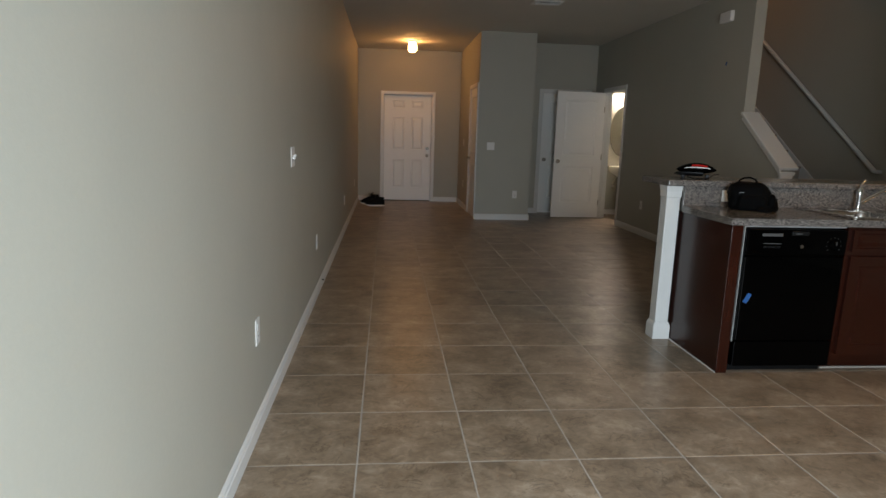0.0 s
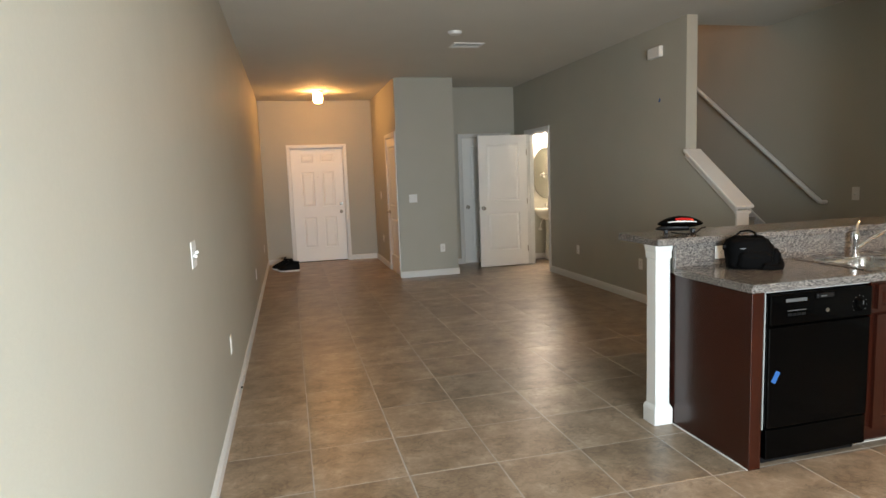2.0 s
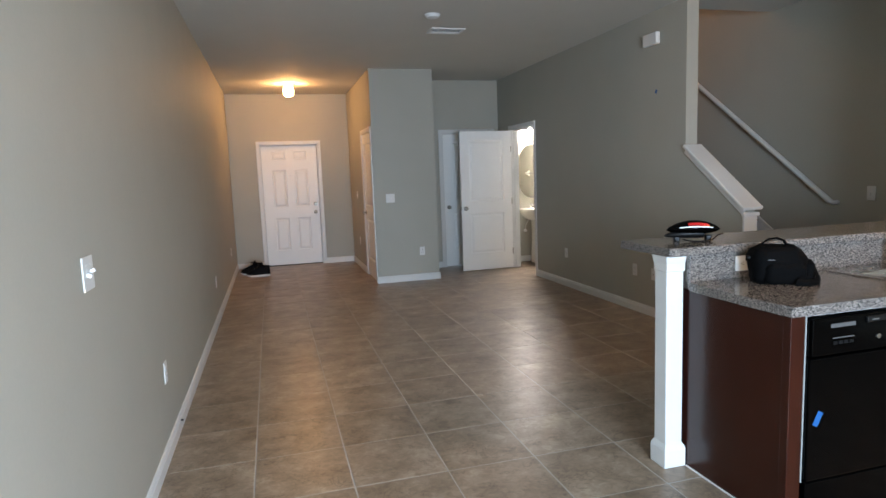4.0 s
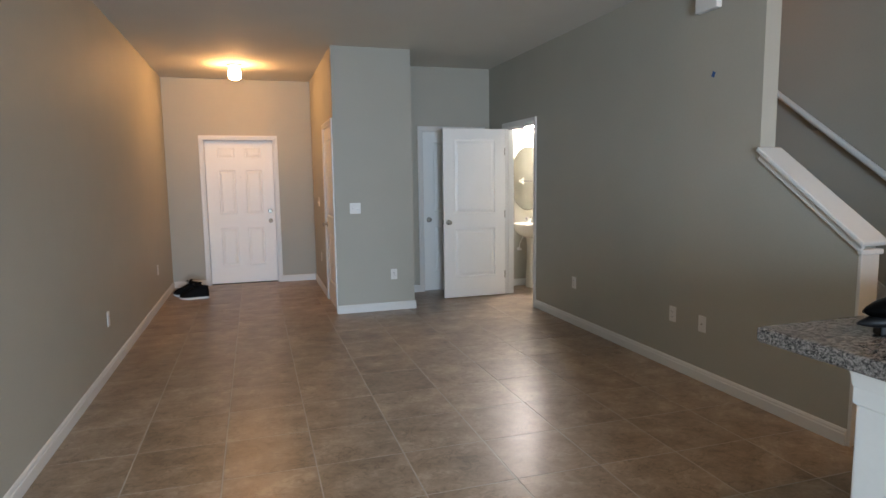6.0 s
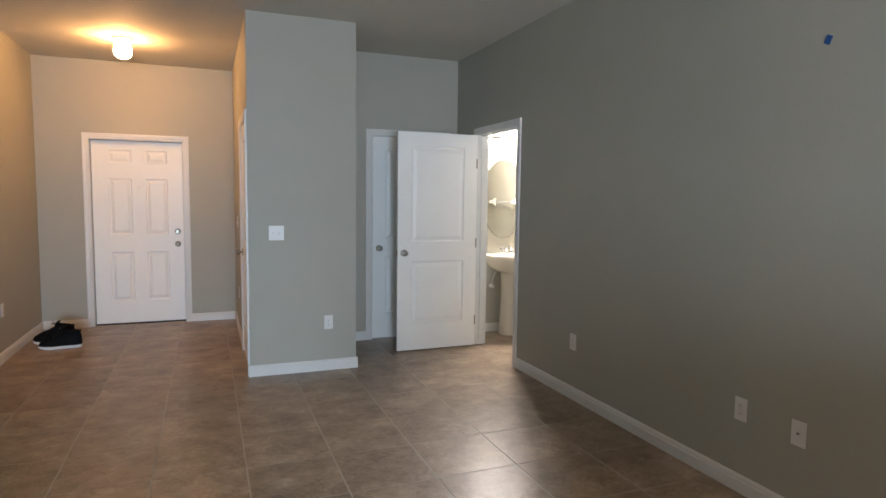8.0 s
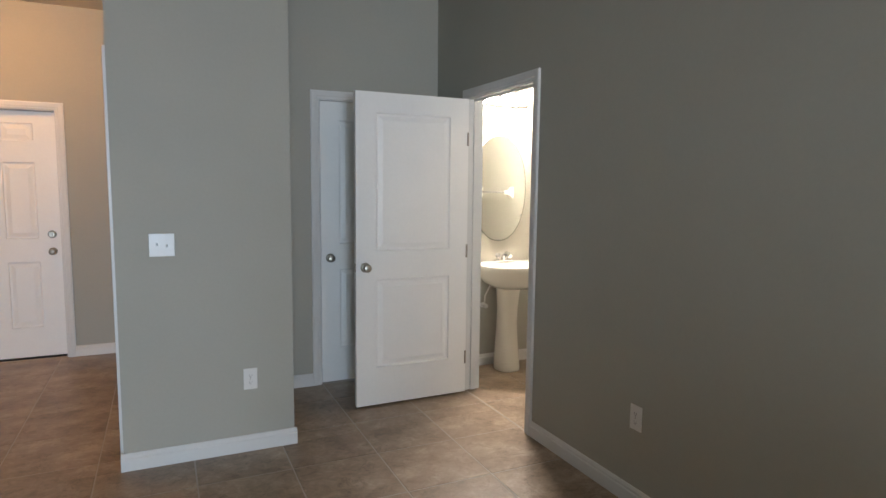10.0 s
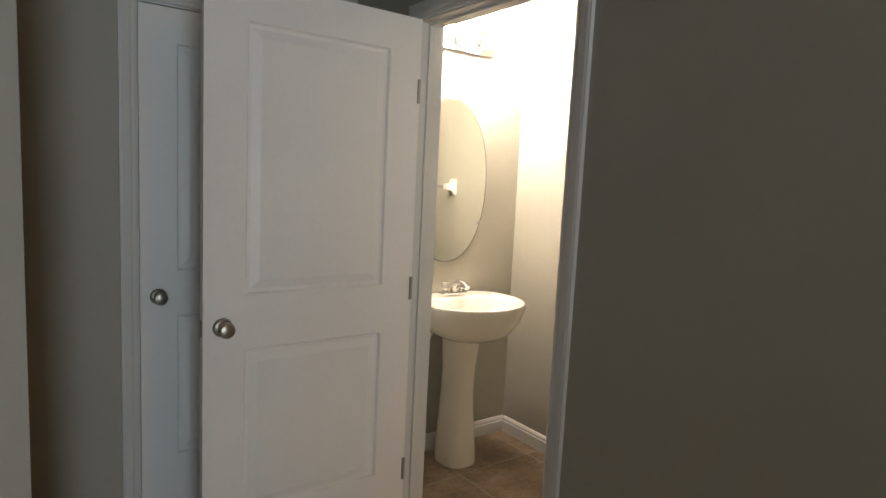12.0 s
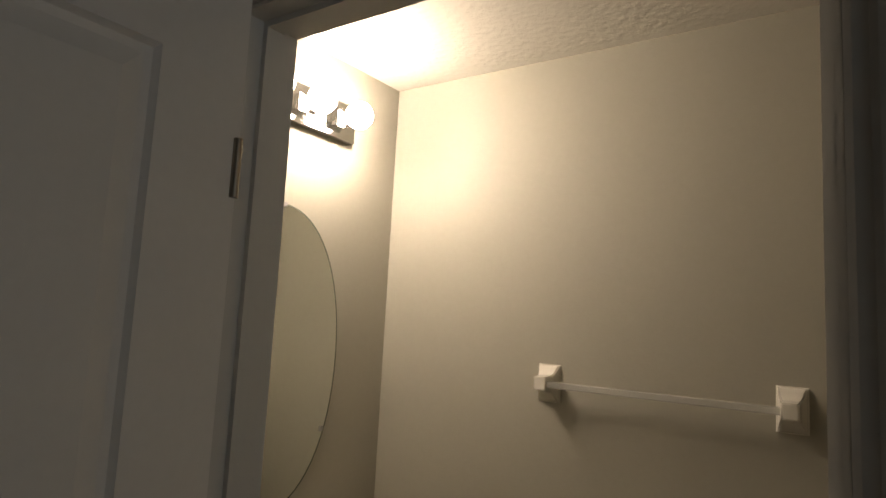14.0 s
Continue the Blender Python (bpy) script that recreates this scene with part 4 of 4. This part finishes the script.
def shoe(m):
    s = thing("running_shoe", "black mesh running shoe with pale sole", "shoe", "pair of shoes")
    rings, sole, mid = [], [], []
    for x, w, h in SHOE:
        ring = []
        for k in range(13):
            a = radians(180 * k / 12)
            ring.append((x, w * math.cos(a) * (1 - 0.22 * math.sin(a)), 0.017 + (h - 0.017) * math.sin(a) ** 0.8))
        rings.append(ring)
        lift = 0.012 * max(0, (x - 0.2) / 0.1) ** 2
        sole.append([(x, -w * 1.08, 0.002 + lift), (x, w * 1.08, 0.002 + lift), (x, w * 1.07, 0.010 + lift), (x, w * 1.03, 0.019 + lift * 0.6), (x, -w * 1.03, 0.019 + lift * 0.6), (x, -w * 1.07, 0.010 + lift)])
    part("upper", loft(rings), M_SHOE, s, "", True)
    part("sole", loft(sole), M_SOLE, s, "pale rubber sole", True)
    part("collar", tube([(0.022, 0.022, 0.100), (0.010, 0.0, 0.104), (0.022, -0.022, 0.100), (0.06, -0.028, 0.104), (0.10, -0.026, 0.112), (0.122, 0.0, 0.122), (0.10, 0.026, 0.112), (0.06, 0.028, 0.104), (0.022, 0.022, 0.100)], 0.008, 8), M_SHOE, s, "padded black collar", True)
    part("tongue", tube([(0.14, 0, 0.108), (0.122, 0, 0.128), (0.108, 0, 0.142)], [0.018, 0.02, 0.014], 10, True, 0.35), M_SHOE, s, "", True)
    for k in range(4):
        x = 0.135 + k * 0.02
        z = 0.114 - k * 0.009
        part("lace", tube([(x, -0.026, z - 0.014), (x + 0.004, 0, z), (x, 0.026, z - 0.014)], 0.003, 6), M_BLACK_MATT, s, "", True)
    part("lace_loop", tube([(0.13, 0.0, 0.118), (0.10, 0.022, 0.148), (0.125, 0.038, 0.150), (0.145, 0.02, 0.122), (0.15, -0.02, 0.132), (0.165, -0.038, 0.118), (0.14, -0.015, 0.112)], 0.003, 6), M_BLACK_MATT, s, "", True)
    s.matrix_world = m @ Matrix.Diagonal((1.16, 1.32, 1.45, 1))
    return s


s1 = shoe(pose(0.52, 11.10, 0.0, 0, 0, 184))
copy_thing(s1, pose(0.42, 11.36, 0.012, -8, 0, 192))

# ---------------- bathroom ----------------
SXC = 4.635
mirror = thing("oval_mirror", "oval bathroom mirror with a polished edge", "mirror")
MXC, MZC, MA, MB = 4.632, 1.438, 0.243, 0.418


def oval(a, b, y, n=64):
    return [(MXC + a * math.copysign(abs(math.cos(2 * math.pi * k / n)) ** 0.94, math.cos(2 * math.pi * k / n)), y, MZC + b * math.copysign(abs(math.sin(2 * math.pi * k / n)) ** 0.94, math.sin(2 * math.pi * k / n))) for k in range(n)]


part("glass", loft([oval(MA, MB, YM - 0.001), oval(MA, MB, YM - 0.006)]), M_MIRROR, mirror)
part("glass_edge", loft([oval(MA + 0.0006, MB + 0.0006, YM - 0.001), oval(MA + 0.003, MB + 0.003, YM - 0.001), oval(MA + 0.003, MB + 0.003, YM - 0.0055), oval(MA - 0.0012, MB - 0.0012, YM - 0.0066), oval(MA + 0.0006, MB + 0.0006, YM - 0.0058)], False), M_EDGE, mirror, "dark green cut edge of the glass", True)
for dx, dz in ((0, MB), (0, -MB), (0.205, -0.215), (-0.205, -0.215)):
    part("mirror_clip", box((MXC + dx - 0.008, YM - 0.010, MZC + dz - 0.008), (MXC + dx + 0.008, YM - 0.0005, MZC + dz + 0.008), 0.002), M_ACRYLIC, mirror, "small clear mirror clip")

vl = thing("vanity_light", "chrome vanity light bar with lit globe bulbs", "wall light")
VZ0, VZ1 = 2.088, 2.205
part("back_plate", box((4.415, YM - 0.030, VZ0), (4.868, YM - 0.0005, VZ1), 0.004), M_CHROME, vl)
for x in (4.49, 4.642, 4.794):
    sq = [[(x + sx * r, YM - d, 2.147 + sz * r) for sx, sz in ((-1, -1), (1, -1), (1, 1), (-1, 1))] for r, d in ((0.022, 0.029), (0.022, 0.038), (0.027, 0.048), (0.032, 0.056))]
    so = part("socket", loft(sq), M_CHROME, vl)
    part("bulb", lathe([(0.0, 0.0), (0.014, 0.0), (0.017, 0.014), (0.030, 0.026), (0.040, 0.046), (0.041, 0.058), (0.035, 0.077), (0.019, 0.091), (0.0, 0.094)], 20, Matrix.Translation((x, YM - 0.057, 2.147)) @ Matrix.Rotation(radians(90), 4, "X")), M_BULB, so, "glowing round bulb", True)

ps = thing("pedestal_sink", "white porcelain pedestal washbasin", "sink")


def basin_ring(a, d_front, d_back, z, n=40, cy=10.245):
    pts = []
    for k in range(n):
        t = 2 * math.pi * k / n
        s = math.sin(t)
        pts.append((SXC + a * math.cos(t), cy + (d_back if s > 0 else d_front) * math.copysign(abs(s) ** (0.55 if s > 0 else 1.0), s), z))
    return pts


outer = [basin_ring(a, f, bk, z) for a, f, bk, z in ((0.085, 0.08, 0.10, 0.665), (0.15, 0.14, 0.17, 0.675), (0.215, 0.195, 0.21, 0.71), (0.26, 0.225, 0.228, 0.76), (0.277, 0.243, 0.232, 0.81), (0.284, 0.25, 0.233, 0.842), (0.280, 0.246, 0.231, 0.853), (0.270, 0.235, 0.225, 0.857))]
inner = [basin_ring(a, f, bk, z, 40, 10.245) for a, f, bk, z in ((0.245, 0.21, 0.10, 0.852), (0.225, 0.19, 0.085, 0.835), (0.19, 0.16, 0.07, 0.78), (0.12, 0.10, 0.05, 0.735), (0.03, 0.03, 0.03, 0.722))]
part("basin", loft(outer + inner), M_PORCELAIN, ps, "", True)


def ped_ring(w, d, z, cy):
    return [(SXC + w * math.copysign(abs(math.cos(2 * math.pi * k / 28)) ** 0.75, math.cos(2 * math.pi * k / 28)), cy + d * math.copysign(abs(math.sin(2 * math.pi * k / 28)) ** 0.75, math.sin(2 * math.pi * k / 28)), z) for k in range(28)]


part("pedestal", loft([ped_ring(w, d, z, cy) for w, d, z, cy in ((0.094, 0.105, 0.0, 10.315), (0.095, 0.105, 0.03, 10.315), (0.090, 0.098, 0.12, 10.32), (0.080, 0.088, 0.26, 10.325), (0.075, 0.082, 0.38, 10.325), (0.076, 0.083, 0.5, 10.32), (0.084, 0.092, 0.62, 10.315), (0.093, 0.10, 0.70, 10.31))]), M_PORCELAIN, ps, "", True)
part("drain", lathe([(0, 0.727), (0.018, 0.727), (0.024, 0.724), (0.024, 0.72)], 16, Matrix.Translation((SXC, 10.245, 0))), M_CHROME, ps, "", True)
bt_ = thing("bath_tap", "chrome two-handle basin tap with clear knobs", "tap")
FY = 10.40
part("base_plate", box((SXC - 0.078, FY - 0.026, 0.8575), (SXC + 0.078, FY + 0.026, 0.874), 0.006), M_CHROME, bt_)
part("spout", tube([(SXC, FY, 0.87), (SXC, FY - 0.01, 0.905), (SXC, FY - 0.045, 0.928), (SXC, FY - 0.09, 0.926), (SXC, FY - 0.115, 0.910)], [0.02, 0.019, 0.017, 0.015, 0.014], 12), M_CHROME, bt_, "", True)
for dx in (-0.051, 0.051):
    hd_ = part("handle", lathe([(0.018, 0.872), (0.016, 0.882), (0.010, 0.886), (0.010, 0.892)], 16, Matrix.Translation((SXC + dx, FY, 0))), M_CHROME, bt_, "", True)
    part("knob", lathe([(0.012, 0.891), (0.021, 0.897), (0.022, 0.918), (0.017, 0.926), (0, 0.928)], 10, Matrix.Translation((SXC + dx, FY, 0))), M_ACRYLIC, hd_, "clear acrylic knob", True)
sv = thing("supply_valve", "white water supply valve under the basin", "valve")
part("valve_body", lathe([(0.022, 0), (0.022, 0.004), (0.010, 0.006), (0.010, 0.05), (0, 0.051)], 14, Matrix.Translation((4.495, YM, 0.50)) @ Matrix.Rotation(radians(90), 4, "X")), M_PLASTIC, sv, "", True)
part("valve_knob", lathe([(0, 0.0), (0.018, 0.0), (0.018, 0.016), (0, 0.018)], 12, Matrix.Translation((4.495, YM - 0.05, 0.50)) @ Matrix.Rotation(radians(90), 4, "X")), M_PLASTIC, sv, "", True)
part("supply_hose", tube([(4.495, YM - 0.035, 0.51), (4.50, YM - 0.035, 0.58), (4.53, YM - 0.05, 0.65), (4.56, YM - 0.07, 0.72)], 0.006, 8), M_PLASTIC, sv, "", True)

tb = thing("towel_bar", "clear acrylic towel bar between white ceramic posts", "towel bar")
TBZ, TBY0, TBY1 = 1.40, 9.285, 9.875


def bar_post(y):
    b = bmesh.new()
    prof = [(0.030, 0.049, 0.0), (0.030, 0.049, 0.007), (0.0285, 0.0465, 0.011), (0.0265, 0.040, 0.015), (0.024, 0.032, 0.021), (0.0215, 0.0255, 0.029), (0.0195, 0.0215, 0.039), (0.0185, 0.0195, 0.050), (0.0185, 0.0195, 0.066), (0.017, 0.018, 0.068)]
    rings = [[(XB - d, y + sy * w, TBZ + sz * h + (0.0 if d < 0.03 else 0.002)) for sy, sz in ((-1, -1), (-0.6, -1.0), (0.6, -1.0), (1, -1), (1, 1), (0.6, 1.0), (-0.6, 1.0), (-1, 1))] for w, h, d in prof]
    merge(b, loft(rings))
    bmesh.ops.bevel(b, geom=[e for e in b.edges if e.calc_face_angle(0) > 0.6], offset=0.003, segments=2, affect="EDGES")
    return part("bar_post", b, M_PORCELAIN, tb, "white ceramic bar post", True)


bar_post(TBY0)
bar_post(TBY1)
part("rod", box((XB - 0.064, TBY0 + 0.01, TBZ - 0.008), (XB - 0.048, TBY1 - 0.01, TBZ + 0.010), 0.003), M_ACRYLIC, tb, "clear square acrylic rod")

# ---------------- floor tiles ----------------
Q, GAP, TX0, TY0 = 0.457, 0.0056, 0.446, 0.113
ROOMS = [(0, XP, YB, TY0 + 8 * Q), (0, XR, TY0 + 8 * Q, YC), (0, XC0, YC, YF), (XC1, XR, YC, YN), (XR, XB, 8.5, YM), (XR, XP, 4.45, Y0)]
floor_ob = bpy.data.objects["floor"]
full_mesh = None
spare = bmesh.new()


def tile_bm(w, d):
    b = bmesh.new()
    e = 0.0025
    lo = [b.verts.new((x, y, -0.009)) for x, y in ((-w / 2, -d / 2), (w / 2, -d / 2), (w / 2, d / 2), (-w / 2, d / 2))]
    mi = [b.verts.new((v.co.x, v.co.y, -0.0014)) for v in lo]
    hi = [b.verts.new((v.co.x - math.copysign(e, v.co.x), v.co.y - math.copysign(e, v.co.y), 0.0)) for v in lo]
    for r0, r1 in ((lo, mi), (mi, hi)):
        for k in range(4):
            b.faces.new((r0[k], r0[(k + 1) % 4], r1[(k + 1) % 4], r1[k]))
    b.faces.new(hi)
    return b


rng = random.Random(4)
for rx0, rx1, ry0, ry1 in ROOMS:
    for i in range(math.floor((rx0 - TX0) / Q), math.ceil((rx1 - TX0) / Q) + 1):
        for j in range(math.floor((ry0 - TY0) / Q), math.ceil((ry1 - TY0) / Q) + 1):
            x0, x1 = max(rx0, TX0 + i * Q + GAP / 2), min(rx1, TX0 + (i + 1) * Q - GAP / 2)
            y0, y1 = max(ry0, TY0 + j * Q + GAP / 2), min(ry1, TY0 + (j + 1) * Q - GAP / 2)
            if x1 - x0 < 0.012 or y1 - y0 < 0.012:
                continue
            dz = rng.uniform(-0.0004, 0.0004)
            m = Matrix.Translation(((x0 + x1) / 2, (y0 + y1) / 2, dz)) @ Euler((rng.uniform(-0.0012, 0.0012), rng.uniform(-0.0012, 0.0012), 0)).to_matrix().to_4x4()
            whole = x1 - x0 > Q - GAP - 1e-4 and y1 - y0 > Q - GAP - 1e-4
            if y1 < 1.4:
                merge(spare, tile_bm(x1 - x0, y1 - y0), m)
            elif whole and full_mesh is not None:
                t = new("tile", full_mesh)
                t.parent, t.matrix_world = floor_ob, m
            else:
                t = part("tile", tile_bm(x1 - x0, y1 - y0), M_TILE, floor_ob)
                t.matrix_world = m
                if whole:
                    full_mesh = t.data
tagged(part("tiles_behind", spare, M_TILE, floor_ob), kind="stuff")
